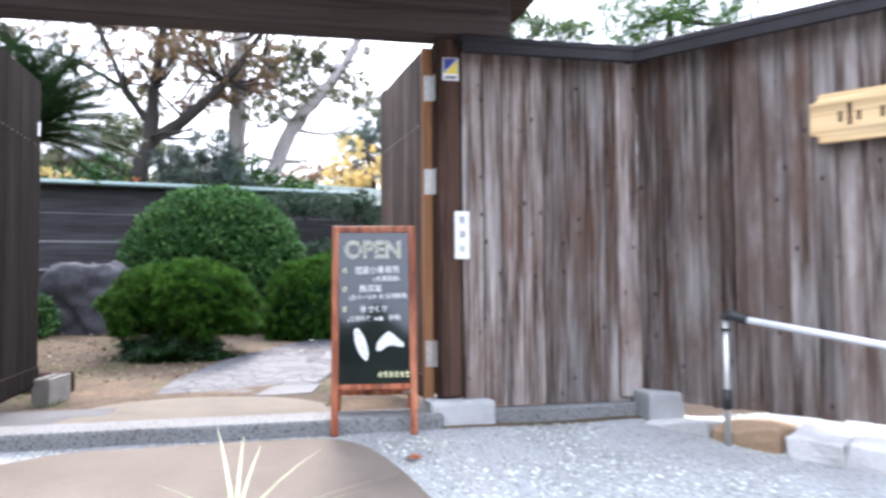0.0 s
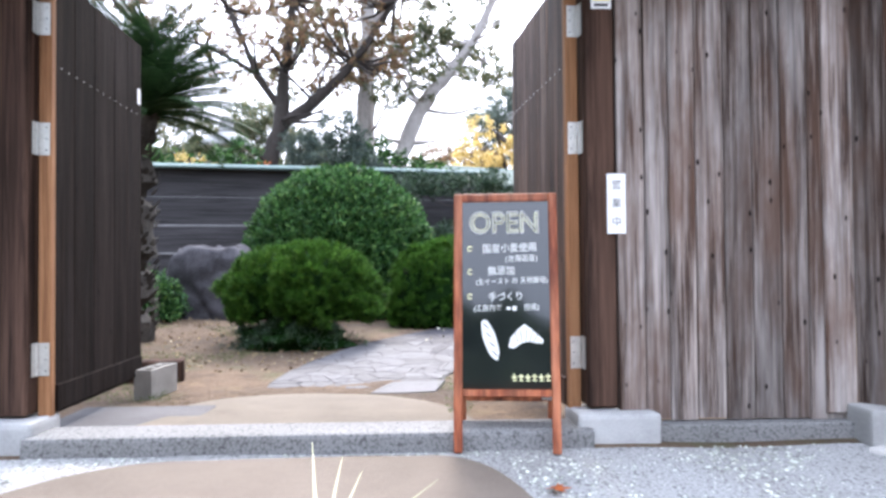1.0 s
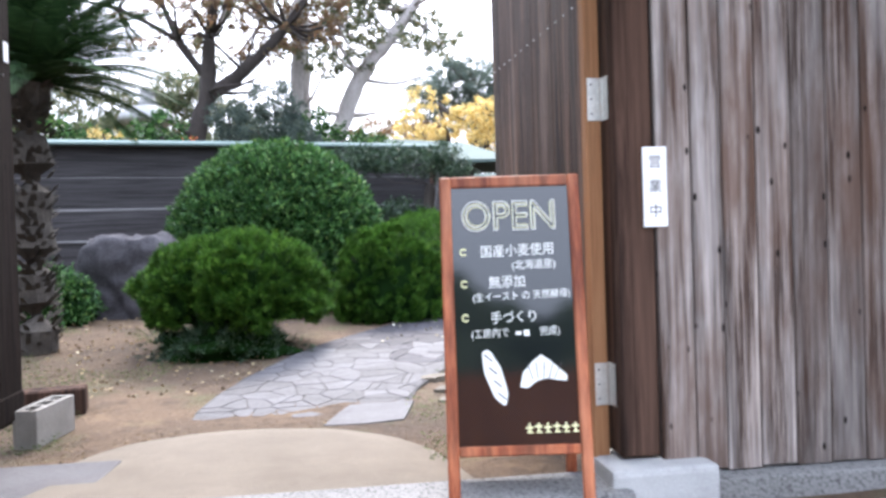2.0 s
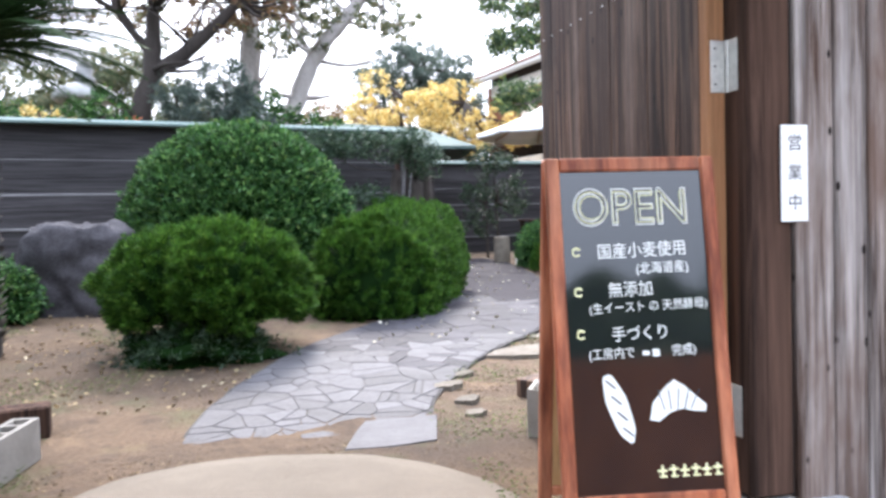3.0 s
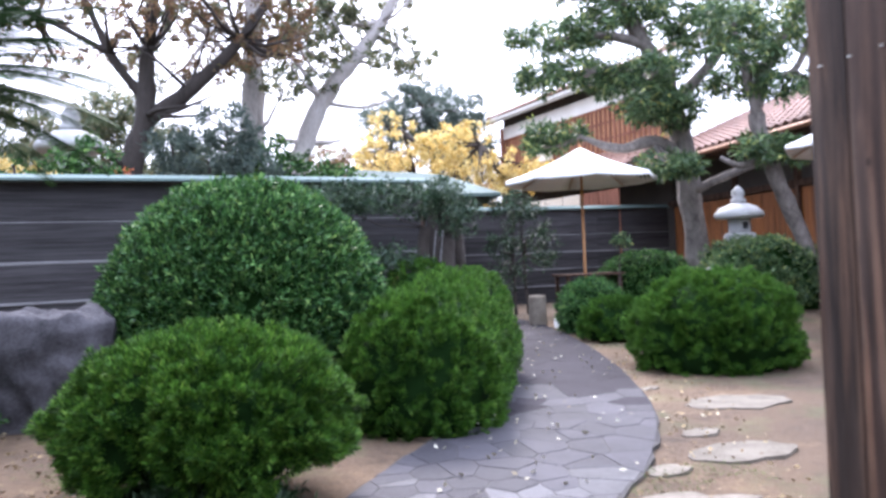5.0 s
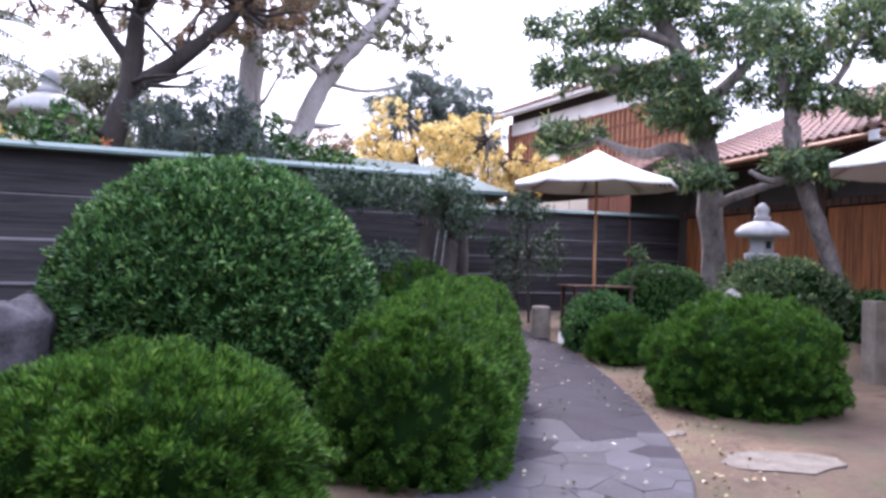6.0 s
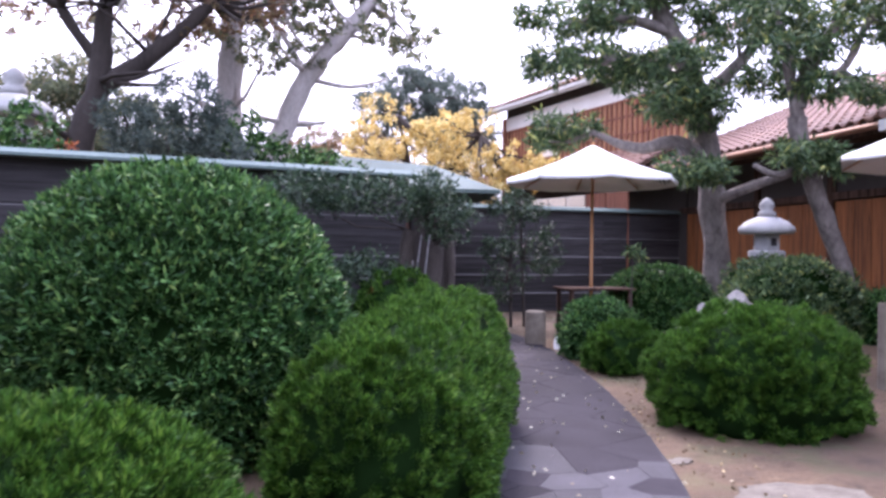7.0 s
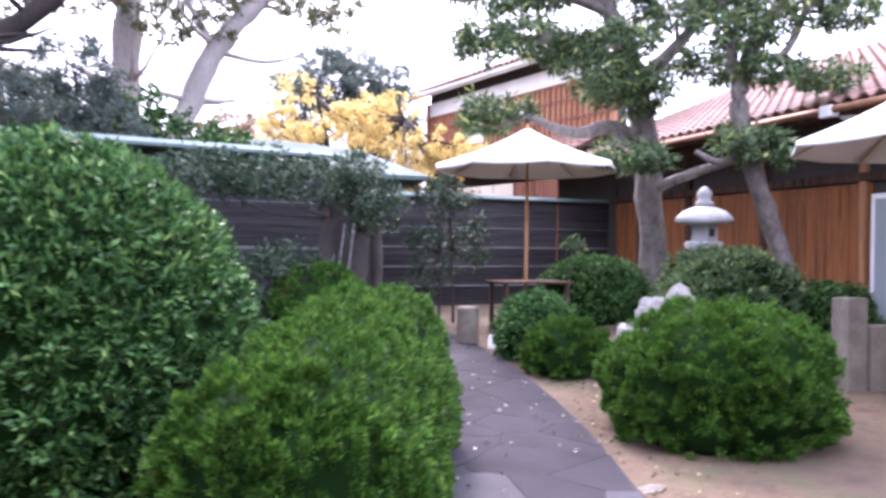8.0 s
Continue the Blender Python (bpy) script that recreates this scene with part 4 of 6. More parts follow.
def stepping_stones():
    rng = random.Random(5)
    for x, y, w, d, h in ((0.98, 7.35, 0.20, 0.14, 0.05), (1.02, 7.0, 0.15, 0.13, 0.05), (1.0, 6.75, 0.12, 0.1, 0.04), (1.13, 7.62, 0.18, 0.12, 0.04),
                          (1.85, 8.15, 0.85, 0.40, 0.05), (2.75, 8.95, 0.75, 0.42, 0.03), (3.55, 10.25, 1.05, 0.55, 0.03), (2.75, 9.45, 0.3, 0.2, 0.03), (3.2, 11.1, 0.22, 0.15, 0.03), (2.1, 8.75, 0.32, 0.2, 0.03)):
        n = 17
        poly = [(x + w / 2 * math.cos(a) * rng.uniform(0.72, 1.15), y + d / 2 * math.sin(a) * rng.uniform(0.72, 1.15)) for a in np.linspace(0, 2 * math.pi, n, endpoint=False)]
        z = ground_z(x, y) + h * 0.55
        t = thing("flat_stone", (x, y, z), "flat pale weathered stone beside the garden path", "stone", "stones beside the path")
        b, c = slab_mesh(poly, z, h + 0.03, (0.02, 0.01), 0.03)
        for v in b.verts:
            v.co.z += 0.012 * noise.noise(v.co * 6)
        part("stone", b, M_SANDSTONE, t)


def cinder_block(x, y, rz, label, k=1.0, half=1.0):
    t = thing("concrete_block", (x, y, ground_z(x, y)), label, "block", "concrete blocks at the doors", rz=rz)
    b = box((0.39, 0.025, 0.19), (0, -0.0475, 0.095), 0.003)
    box((0.39, 0.025, 0.19), (0, 0.0475, 0.095), 0.003, None, b)
    for q in (-0.182, -0.062, 0.062, 0.182):
        box((0.026, 0.072, 0.188), (q, 0, 0.095), 0.0, None, b)
    bmesh.ops.scale(b, vec=(half, 1, k), verts=b.verts)
    part("block", b, M_BLOCK, t)


cinder_block(1.235, 6.33, 62, "short grey hollow concrete block propping the open gate door", 1.2, 0.6)
cinder_block(-1.14, 6.40, 84, "grey hollow concrete block propping the open gate door")
blk = thing("wood_offcut", (1.45, 7.05, 0.02), "short brown wooden offcut lying by the block", "offcut", rz=35)
part("offcut", box((0.22, 0.14, 0.11), (0, 0, 0.055), 0.012), M_DOOR, blk)
blk = thing("dark_timber", (-1.38, 6.95, 0.02), "short dark timber lying behind the block", "timber", rz=12)
part("timber", box((0.5, 0.16, 0.16), (0, 0, 0.08), 0.01), M_POST, blk)


# ---- garden: clipped bushes ----
def bush(name, at, radii, label, material, n, leaf, seed, lump=0.05, freq=3.0, power=2.3, low=-0.35, trunk=True, spread=0.75, skirt=0.0, spine=None, group="clipped bushes", tuft=(0.045, 9.0), per=7, holes=0.0, plume=None, cleft=None):
    """A clipped bush: a core coloured dark as inner shade and a skin of many small leaves. spine: half-length and
    direction that draw it out; at is its foot.
    """
    rng = np.random.default_rng(seed)
    t = thing(name, at, label, "bush", group)
    rx, ry, rz = radii
    cz = rz * (1 - skirt) * 1.0

    def shell(d, k):
        """Points on the clipped form along unit directions d, scaled by k."""
        q = (np.abs(d[:, 0]) ** power + np.abs(d[:, 1]) ** power + np.abs(d[:, 2]) ** power) ** (-1 / power)
        p = d * q[:, None]
        nz = np.array([noise.noise((x * freq + seed, y * freq, z * freq)) + 0.5 * noise.noise((x * freq * 2.7, y * freq * 2.7 + seed, z * freq * 2.7)) for x, y, z in p])
        p = p * (k * (1 + lump * nz))[:, None] * np.array([rx, ry, rz])
        if cleft:
            c = np.array(cleft[:3]) / np.linalg.norm(cleft[:3])
            side = np.cross(c, (0, 0, 1.0))
            off = np.exp(-((d @ side) / cleft[3]) ** 2) * (d @ c > 0) * np.clip(1.35 - np.abs(d[:, 2]), 0, 1)
            p = p * (1 - cleft[4] * off)[:, None]
        if spine:
            half, ang, rise = spine
            along = np.where(rng.random(len(p)) < 2, np.clip(d[:, 1] * 3.0, -1, 1), 0)
            p[:, 1] += along * half
            p[:, 2] += along * rise
            c, s = math.cos(ang), math.sin(ang)
            p = np.stack([p[:, 0] * c - p[:, 1] * s, p[:, 0] * s + p[:, 1] * c, p[:, 2]], axis=1)
        cell = np.array([noise.voronoi((x * tuft[1], y * tuft[1], z * tuft[1] + seed))[0][0] for x, y, z in p])
        p += d * (tuft[0] * (np.minimum(0.36 - cell, 0.03) if plume else 0.42 - cell))[:, None]
        p[:, 2] += cz * 0.5
        return p

    def directions(m):
        d = rng.normal(size=(int(m), 3))
        if spine:
            d[:, 1] *= 0.4 + 1.4 * spine[0]
            d[:, 1] *= 0.35
        d /= np.linalg.norm(d, axis=1, keepdims=True)
        return d[d[:, 2] > low]

    d = directions(n * 1.5 / per)[: n // per]
    p = shell(d, rng.uniform(0.965, 1.005, len(d)))
    keep = p[:, 2] > 0.03
    # holes: leaves left out low down, so the core's painted shade shows as hollows
    if holes:
        gap = np.array([noise.noise((x * 3.1 + seed, y * 3.1, z * 3.1)) for x, y, z in p])
        keep &= ~((gap > 0.22) & (p[:, 2] < holes))
    p, d = p[keep], d[keep]
    lean = d + np.array([0, 0, 0.45]) + (0.25 if plume else 0.45) * rng.normal(size=d.shape)
    lean /= np.linalg.norm(lean, axis=1, keepdims=True)
    p, lean = np.repeat(p, per, axis=0), np.repeat(lean, per, axis=0)
    if plume:
        # feathery shoots: needles set round a short axis, splayed towards its tip
        u = rng.uniform(-0.35, 1.0, len(p))
        out = rng.normal(size=p.shape)
        out -= lean * np.sum(out * lean, axis=1, keepdims=True)
        out /= np.linalg.norm(out, axis=1, keepdims=True) + 1e-9
        size = np.repeat(rng.uniform(0.6, 1.25, len(p) // per), per)
        p = p + lean * (plume[0] * u * size)[:, None] + out * (plume[1] * size * rng.uniform(0.2, 1.0, len(p)) * (1.05 - 0.75 * np.clip(u, 0, 1)))[:, None]
        lean = lean + 0.55 * out
    else:
        p = p + lean * (leaf[0] * rng.uniform(-0.6, 0.5, len(p)))[:, None] + 0.22 * leaf[0] * rng.normal(size=p.shape)
    part("foliage", leaf_mesh("foliage", p, lean, leaf[0], leaf[1], material, rng, spread), material, t)
    # inner core, closed, coloured near black for the shade between the leaves
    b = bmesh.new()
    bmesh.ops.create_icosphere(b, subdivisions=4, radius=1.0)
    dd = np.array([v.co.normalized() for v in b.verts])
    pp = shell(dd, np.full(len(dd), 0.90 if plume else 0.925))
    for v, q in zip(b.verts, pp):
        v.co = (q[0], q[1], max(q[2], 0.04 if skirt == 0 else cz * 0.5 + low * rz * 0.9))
    part("shade_core", b, L_INNER_SHADE, t, smooth=True)
    if trunk:
        for k in range(4):
            a = k * 1.7 + seed
            e = Vector((0.45 * rx * math.cos(a), 0.45 * ry * math.sin(a), max(rz * 0.7, cz * 0.5 - 0.05)))
            part("stem", tube([(0.03 * math.cos(a), 0.03 * math.sin(a), -0.06), e * 0.5 + Vector((0, 0, 0.04)), e], [0.035, 0.028, 0.015], 7), M_BARK, t)
    return t


bush("round_bush", (-0.47, 12.25, 0.13), (1.34, 1.28, 1.43), "large dome-clipped dark green leafy bush", L_AZALEA, 90000, (0.066, 0.022), 2, lump=0.035, freq=3.0, power=2.15, low=-0.75, spread=0.55, tuft=(0.13, 6.0), per=10)
# low juniper with an open underside
juniper_at = (-0.53, 8.88, 0.04)
bush("juniper_bush", juniper_at, (0.75, 0.69, 0.465), "low mushroom-clipped bright green juniper over bare stems", L_JUNIPER, 170000, (0.042, 0.0065), 5, lump=0.085, freq=2.1, power=2.15, low=-0.62, spread=0.22, skirt=-1.42, tuft=(0.26, 5.6), holes=0.36, per=90, plume=(0.058, 0.032), cleft=(-0.46, -0.88, -0.1, 0.15, 0.40))
bush("juniper_tuft", (-0.60, 8.60, 0.02), (0.50, 0.34, 0.24), "ragged dark low shoots below the clipped bush", L_PINE, 5200, (0.060, 0.012), 15, lump=0.6, freq=3.0, power=2.0, low=-0.2, spread=0.8, trunk=False, tuft=(0.12, 5.0), holes=0.4)
bush("hedge_bush", (1.32, 11.5, 0.10), (0.645, 0.745, 0.765), "long rounded bright green clipped hedge beside the path", L_JUNIPER, 240000, (0.042, 0.0065), 8, lump=0.055, freq=3.0, power=2.4, low=-0.7, spread=0.22, per=90, plume=(0.055, 0.032), tuft=(0.20, 6.2), spine=(1.0, -0.36, 0.10))
bush("hedge_bush", (1.62, 14.1, 0.12), (0.55, 0.55, 0.86), "rounded green clipped bush behind the hedge", L_JUNIPER, 40000, (0.04, 0.011), 18, lump=0.06, freq=3.0, low=-0.6, spread=0.25, per=120, plume=(0.08, 0.05))
bush("cushion_bush", (4.54, 12.15, 0.10), (0.89, 0.84, 0.73), "broad cushion-clipped bright green juniper on bare soil", L_JUNIPER, 170000, (0.042, 0.0068), 11, lump=0.075, freq=2.2, power=2.3, low=-0.7, spread=0.22, per=90, plume=(0.058, 0.034), tuft=(0.22, 5.6), holes=0.30, cleft=(-0.35, -0.75, 0.55, 0.10, 0.10))
bush("small_bush", (4.62, 15.7, 0.20), (0.50, 0.44, 0.56), "small clipped green bush with a gappy underside", L_AZALEA, 9000, (0.060, 0.020), 21, lump=0.14, freq=4.0, low=-0.5)
bush("small_bush", (4.55, 14.75, 0.17), (0.46, 0.42, 0.40), "small round clipped green bush", L_JUNIPER, 30000, (0.04, 0.011), 22, lump=0.05, low=-0.6, spread=0.25, per=120, plume=(0.08, 0.05))
bush("domed_bush", (6.7, 17.9, 0.24), (0.95, 0.75, 0.82), "domed dark green clipped bush behind the table", L_AZALEA, 14000, (0.065, 0.024), 23, lump=0.05, low=-0.4)
bush("mound_shrub", (8.03, 16.25, 0.30), (1.14, 0.80, 0.86), "loose small-leaved shrub over pale garden rocks", L_POD, 14000, (0.075, 0.032), 24, lump=0.22, freq=3.0, low=-0.3)
bush("mound_shrub", (9.4, 15.9, 0.28), (0.75, 0.6, 0.55), "loose green shrub by the house wall", L_AZALEA, 7000, (0.075, 0.03), 25, lump=0.25, freq=3.0, low=-0.3)
bush("edge_shrub", (-2.78, 10.6, 0.14), (0.5, 0.45, 0.45), "small dark shrub beside the rock", L_AZALEA, 5000, (0.06, 0.024), 26, lump=0.25, freq=3.0, low=-0.3)


# ---- rocks ----
def rock(at, size, seed, label, material, boxy=3.4, rough=0.26):
    b = bmesh.new()
    bmesh.ops.create_icosphere(b, subdivisions=5, radius=1.0)
    for v in b.verts:
        d = v.co.normalized()
        n1 = noise.noise(d * 1.4 + Vector((seed, 0, 0)))
        n2 = noise.noise(d * 4.0 + Vector((0, seed, 0)))
        q = (abs(d.x) ** boxy + abs(d.y) ** boxy + abs(d.z) ** boxy) ** (-1 / boxy)
        k = q * (1 + rough * n1 + 0.12 * n2 + 0.05 * noise.noise(d * 11) + 0.02 * noise.noise(d * 27))
        v.co = (d.x * k * size[0], d.y * k * size[1], d.z * k * size[2] + size[2] * 0.75)
    t = thing("garden_rock", at, label, "rock", "garden rocks")
    part("stone", b, material, t, smooth=True)


rock((-2.02, 11.35, 0.06), (0.52, 0.42, 0.60), 5, "large dark grey garden rock beside the round bush", M_ROCK, 6.5, 0.14)
rock((-2.75, 11.9, 0.12), (0.35, 0.3, 0.25), 2, "small dark grey garden rock by the fence", M_ROCK)
rock((6.58, 15.5, 0.22), (0.38, 0.28, 0.48), 3, "pale whitish upright garden rock before the shrub", M_PALE_ROCK, 3.0, 0.5)
rock((6.10, 15.45, 0.20), (0.26, 0.22, 0.34), 12, "pale mottled garden rock leaning by the shrub", M_PALE_ROCK, 3.0, 0.5)
rock((5.75, 15.2, 0.20), (0.24, 0.22, 0.26), 4, "pale whitish garden rock before the shrub", M_PALE_ROCK)


# ---- low box by the fence ----
def wooden_box(at, w, d, h, label):
    t = thing("wooden_box", at, label, "box")
    n = 4
    for k in range(n):
        part("board", box((w - 0.03, d - 0.03, h / n - 0.008), (0, 0, (k + 0.5) * h / n), 0.004), M_HOUSE, t)
    for sx in (-1, 1):
        for sy in (-1, 1):
            part("corner_post", box((0.05, 0.05, h), (sx * (w / 2 - 0.02), sy * (d / 2 - 0.02), h / 2), 0.005), M_POST, t)
    part("lid", box((w + 0.08, d + 0.08, 0.045), (0, 0, h + 0.024), 0.006), M_BATTEN, t, "pale weathered flat lid")


wooden_box((1.10, 15.45, ground_z(1.10, 15.45) - 0.01), 0.80, 0.45, 1.30 - ground_z(1.10, 15.45), "brown wooden box with a pale flat lid before the fence")
rock((4.38, 16.55, 0.20), (0.07, 0.05, 0.12), 9, "small white pointed stone beside the post", M_WHITE)
rock((1.05, 13.6, 0.14), (0.30, 0.25, 0.22), 7, "small grey rock in the shade", M_ROCK)


# ---- fences ----
def garden_fence(name, a, b, height, label, roof_w, roof_mat, rows, post_step=1.8):
    """Horizontal dark boards with pale battens, posts and a narrow roof."""
    a, b = Vector(a), Vector(b)
    d = b - a
    L = d.length
    z0 = min(ground_z(a.x, a.y), ground_z(b.x, b.y))
    t = thing(name, (a.x, a.y, z0), label, "fence", rz=math.degrees(math.atan2(d.y, d.x)))
    h = height - z0
    body = h - 0.12
    n = int(rows)
    bh = body / n
    segs = max(1, int(L / 2.4))
    for r in range(n):
        for s in range(segs):
            bd = part("board", box((L / segs - 0.006, 0.02, bh + 0.012), (L * (s + 0.5) / segs, 0.0, bh * (r + 0.5)), 0.0, None), M_FENCE, t)
            bd.matrix_basis = pose(0, -0.006 * (r % 2), 0, 1.2, 0, 0)
    for r in range(1, n):
        if r % 2 == 0:
            part("batten", box((L, 0.035, 0.038), (L / 2, -0.035, bh * r), 0.004), M_BATTEN, t)
    k = int(L / post_step)
    for i in range(k + 1):
        part("post", box((0.10, 0.10, h), (L * i / k, 0.062, h / 2 - 0.05), 0.006), M_POST, t)
    b2 = bmesh.new()
    prof = [(-roof_w, -0.03), (-roof_w, 0.0), (-roof_w * 0.5, 0.035), (0, 0.075), (roof_w * 0.5, 0.035), (roof_w, 0.0), (roof_w, -0.03)]
    ends = [[b2.verts.new((x, y, h - 0.075 + z)) for y, z in prof] for x in (-0.1, L + 0.1)]
    for i in range(len(prof)):
        j = (i + 1) % len(prof)
        b2.faces.new((ends[0][i], ends[1][i], ends[1][j], ends[0][j]))
    b2.faces.new(ends[0])
    b2.faces.new(list(reversed(ends[1])))
    bmesh.ops.recalc_face_normals(b2, faces=b2.faces[:])
    part("roof", b2, roof_mat, t, "weathered green metal roof strip")
    part("purlin", box((L, 0.05, 0.07), (L / 2, -0.03, h - 0.15), 0.004), M_POST, t)
    return t


garden_fence("board_fence", (-7.2, 13.55), (1.86, 15.37), 2.67, "dark horizontal board fence under a narrow green metal roof", 0.26, M_GREEN_ROOF, 10)
garden_fence("back_fence", (3.3, 22.95), (10.55, 23.6), 2.79, "dark horizontal board fence with a pale metal coping", 0.14, M_GREEN_ROOF, 11)
garden_fence("side_fence", (1.95, 15.5), (3.25, 22.9), 2.45, "dark board fence joining the two garden fences", 0.12, M_CAP, 10)


def pavilion():
    """Small dark shed with a green metal roof behind the fence."""
    t = thing("garden_shed", (2.6, 20.2, 0.2), "dark wooden shed with a pale green metal roof", "shed")
    part("wall", box((2.2, 1.6, 2.4), (-0.25, 0.6, 1.2), 0.01), M_DARKWALL, t)
    b = bmesh.new()
    pts = [(-1.25, -0.7, 2.62), (1.75, -0.7, 2.62), (2.0, 2.0, 2.62), (-1.5, 2.0, 2.62), (-1.25, 0.5, 3.30), (0.75, 0.5, 3.16)]
    v = [b.verts.new(p) for p in pts]
    w = [b.verts.new((p[0], p[1], p[2] - 0.07)) for p in pts]
    for f in ((0, 1, 5, 4), (1, 2, 5), (2, 3, 4, 5), (3, 0, 4)):
        b.faces.new([v[i] for i in f])
        b.faces.new([w[i] for i in reversed(f)])
    for i, j in ((0, 1), (1, 2), (2, 3), (3, 0)):
        b.faces.new((v[j], v[i], w[i], w[j]))
    bmesh.ops.recalc_face_normals(b, faces=b.faces[:])
    part("roof", b, M_GREEN_ROOF, t, "pale green metal hipped roof")


pavilion()


# ---- lanterns, posts, umbrellas ----
def stone_lantern(at, scale, label, granite):
    t = thing("stone_lantern", at, label, "lantern", "stone lanterns")
    k = scale
    part("base", lathe([(0.34 * k, 0), (0.36 * k, 0.05 * k), (0.36 * k, 0.16 * k), (0.26 * k, 0.24 * k)], 6), granite, t)
    part("column", lathe([(0.17 * k, 0.22 * k), (0.15 * k, 0.5 * k), (0.15 * k, 0.9 * k), (0.18 * k, 1.12 * k)], 18), granite, t, smooth=True)
    part("platform", lathe([(0.18 * k, 1.12 * k), (0.34 * k, 1.22 * k), (0.35 * k, 1.31 * k), (0.30 * k, 1.34 * k)], 6), granite, t)
    fb = part("firebox", lathe([(0.23 * k, 1.34 * k), (0.24 * k, 1.36 * k), (0.24 * k, 1.62 * k), (0.22 * k, 1.65 * k)], 6), granite, t)
    for a in (30, 150, 270):
        part("window", box((0.006 * k, 0.11 * k, 0.14 * k), (0.208 * k, 0, 1.49 * k), 0.0, pose(0, 0, 0, 0, 0, a)), M_INK, fb)
    part("roof", lathe([(0.22 * k, 1.63 * k), (0.44 * k, 1.64 * k), (0.49 * k, 1.69 * k), (0.47 * k, 1.76 * k), (0.36 * k, 1.86 * k), (0.20 * k, 1.93 * k), (0.13 * k, 1.95 * k)], 24), granite, t, smooth=True)
    part("finial", lathe([(0.13 * k, 1.94 * k), (0.16 * k, 1.98 * k), (0.14 * k, 2.04 * k), (0.10 * k, 2.06 * k), (0.135 * k, 2.13 * k), (0.12 * k, 2.20 * k), (0.06 * k, 2.27 * k), (0.01 * k, 2.30 * k)], 18), granite, t, smooth=True)


stone_lantern((8.37, 17.3, 0.50), 0.93, "pale granite stone lantern with a rounded cap", M_LANTERN)
stone_lantern((-3.75, 19.0, 1.60), 1.25, "weathered grey stone lantern above the fence", M_STONE)

sp = thing("stone_post", (4.16, 16.95, 0.22), "short round pale granite post beside the path", "post")
part("shaft", lathe([(0.16, -0.05), (0.155, 0.3), (0.15, 0.53), (0.135, 0.555), (0.02, 0.56)], 20), M_SANDSTONE, sp)
rp = thing("stone_post", (7.08, 13.25, 0.14), "tall square pale stone post", "post")
part("shaft", box((0.27, 0.22, 1.05), (0.02, 0, 0.475), 0.012), M_SANDSTONE, rp)
rp = thing("stone_block", (7.42, 13.22, 0.14), "low square pale stone block beside the post", "block")
part("shaft", box((0.36, 0.22, 0.75), (0.02, 0, 0.325), 0.012), M_SANDSTONE, rp)


def umbrella(at, pole_h, rim, width, drop, label, rz):
    """Market umbrella with a square canopy of four panels and a short valance."""
    t = thing("parasol", at, label, "parasol", "white parasols", rz=rz)
    part("pole", tube([(0, 0, 0), (0, 0, pole_h)], [0.026, 0.024], 12), M_POLE, t, "varnished wooden pole", True)
    hw = width / 2
    apex = Vector((0, 0, pole_h))
    rimpts = []
    for k in range(8):
        a = math.pi / 4 * k + math.pi / 8
        rimpts.append(Vector((hw * math.cos(a), hw * math.sin(a), rim)))
    can = None
    for k in range(8):
        p, q = rimpts[k], rimpts[(k + 1) % 8]
        b = bmesh.new()
        rows = []
        for i in range(6):
            f = i / 5
            row = []
            for j in range(5):
                g = j / 4
                e = p.lerp(q, g)
                pt = apex.lerp(e, f)
                pt.z += -0.05 * math.sin(math.pi * f) - 0.022 * f * math.sin(math.pi * g)
                row.append(b.verts.new(pt))
            rows.append(row)
        last = [b.verts.new((v.co.x * 1.004, v.co.y * 1.004, v.co.z - drop * (0.95 + 0.05 * math.cos(3 * j + k)))) for j, v in enumerate(rows[-1])]
        rows.append(last)
        for r0, r1 in zip(rows, rows[1:]):
            for j in range(4):
                b.faces.new((r0[j], r1[j], r1[j + 1], r0[j + 1]))
        bmesh.ops.remove_doubles(b, verts=b.verts[:], dist=0.0005)
        bmesh.ops.solidify(b, geom=b.faces[:], thickness=0.004)
        part("canopy_panel", b, M_CANVAS, t, smooth=True)
        part("rib", tube([apex + Vector((0, 0, -0.06)), p + Vector((0, 0, -0.05))], [0.011, 0.009], 6), M_POLE, t)
    part("hub", lathe([(0.045, pole_h - 0.10), (0.05, pole_h - 0.06), (0.03, pole_h + 0.01), (0.012, pole_h + 0.05)], 12), M_POLE, t)


umbrella((5.32, 17.55, 0.24), 3.20, 2.62, 2.80, 0.085, "white canvas parasol on a wooden pole over a table", 10)
umbrella((7.95, 12.95, 0.14), 3.40, 2.65, 3.0, 0.06, "white canvas parasol on a wooden pole near the house", 4)
tb = thing("garden_table", (5.35, 17.5, 0.24), "low dark weathered wooden garden table under the parasol", "table")
for k in range(6):
    part("slat", box((1.15, 0.115, 0.03), (0, -0.30 + 0.12 * k, 0.85), 0.004), M_POST, tb)
for x in (-0.5, 0.5):
    for y in (-0.27, 0.27):
        part("leg", box((0.06, 0.06, 0.84), (x, y, 0.42), 0.005), M_POST, tb)


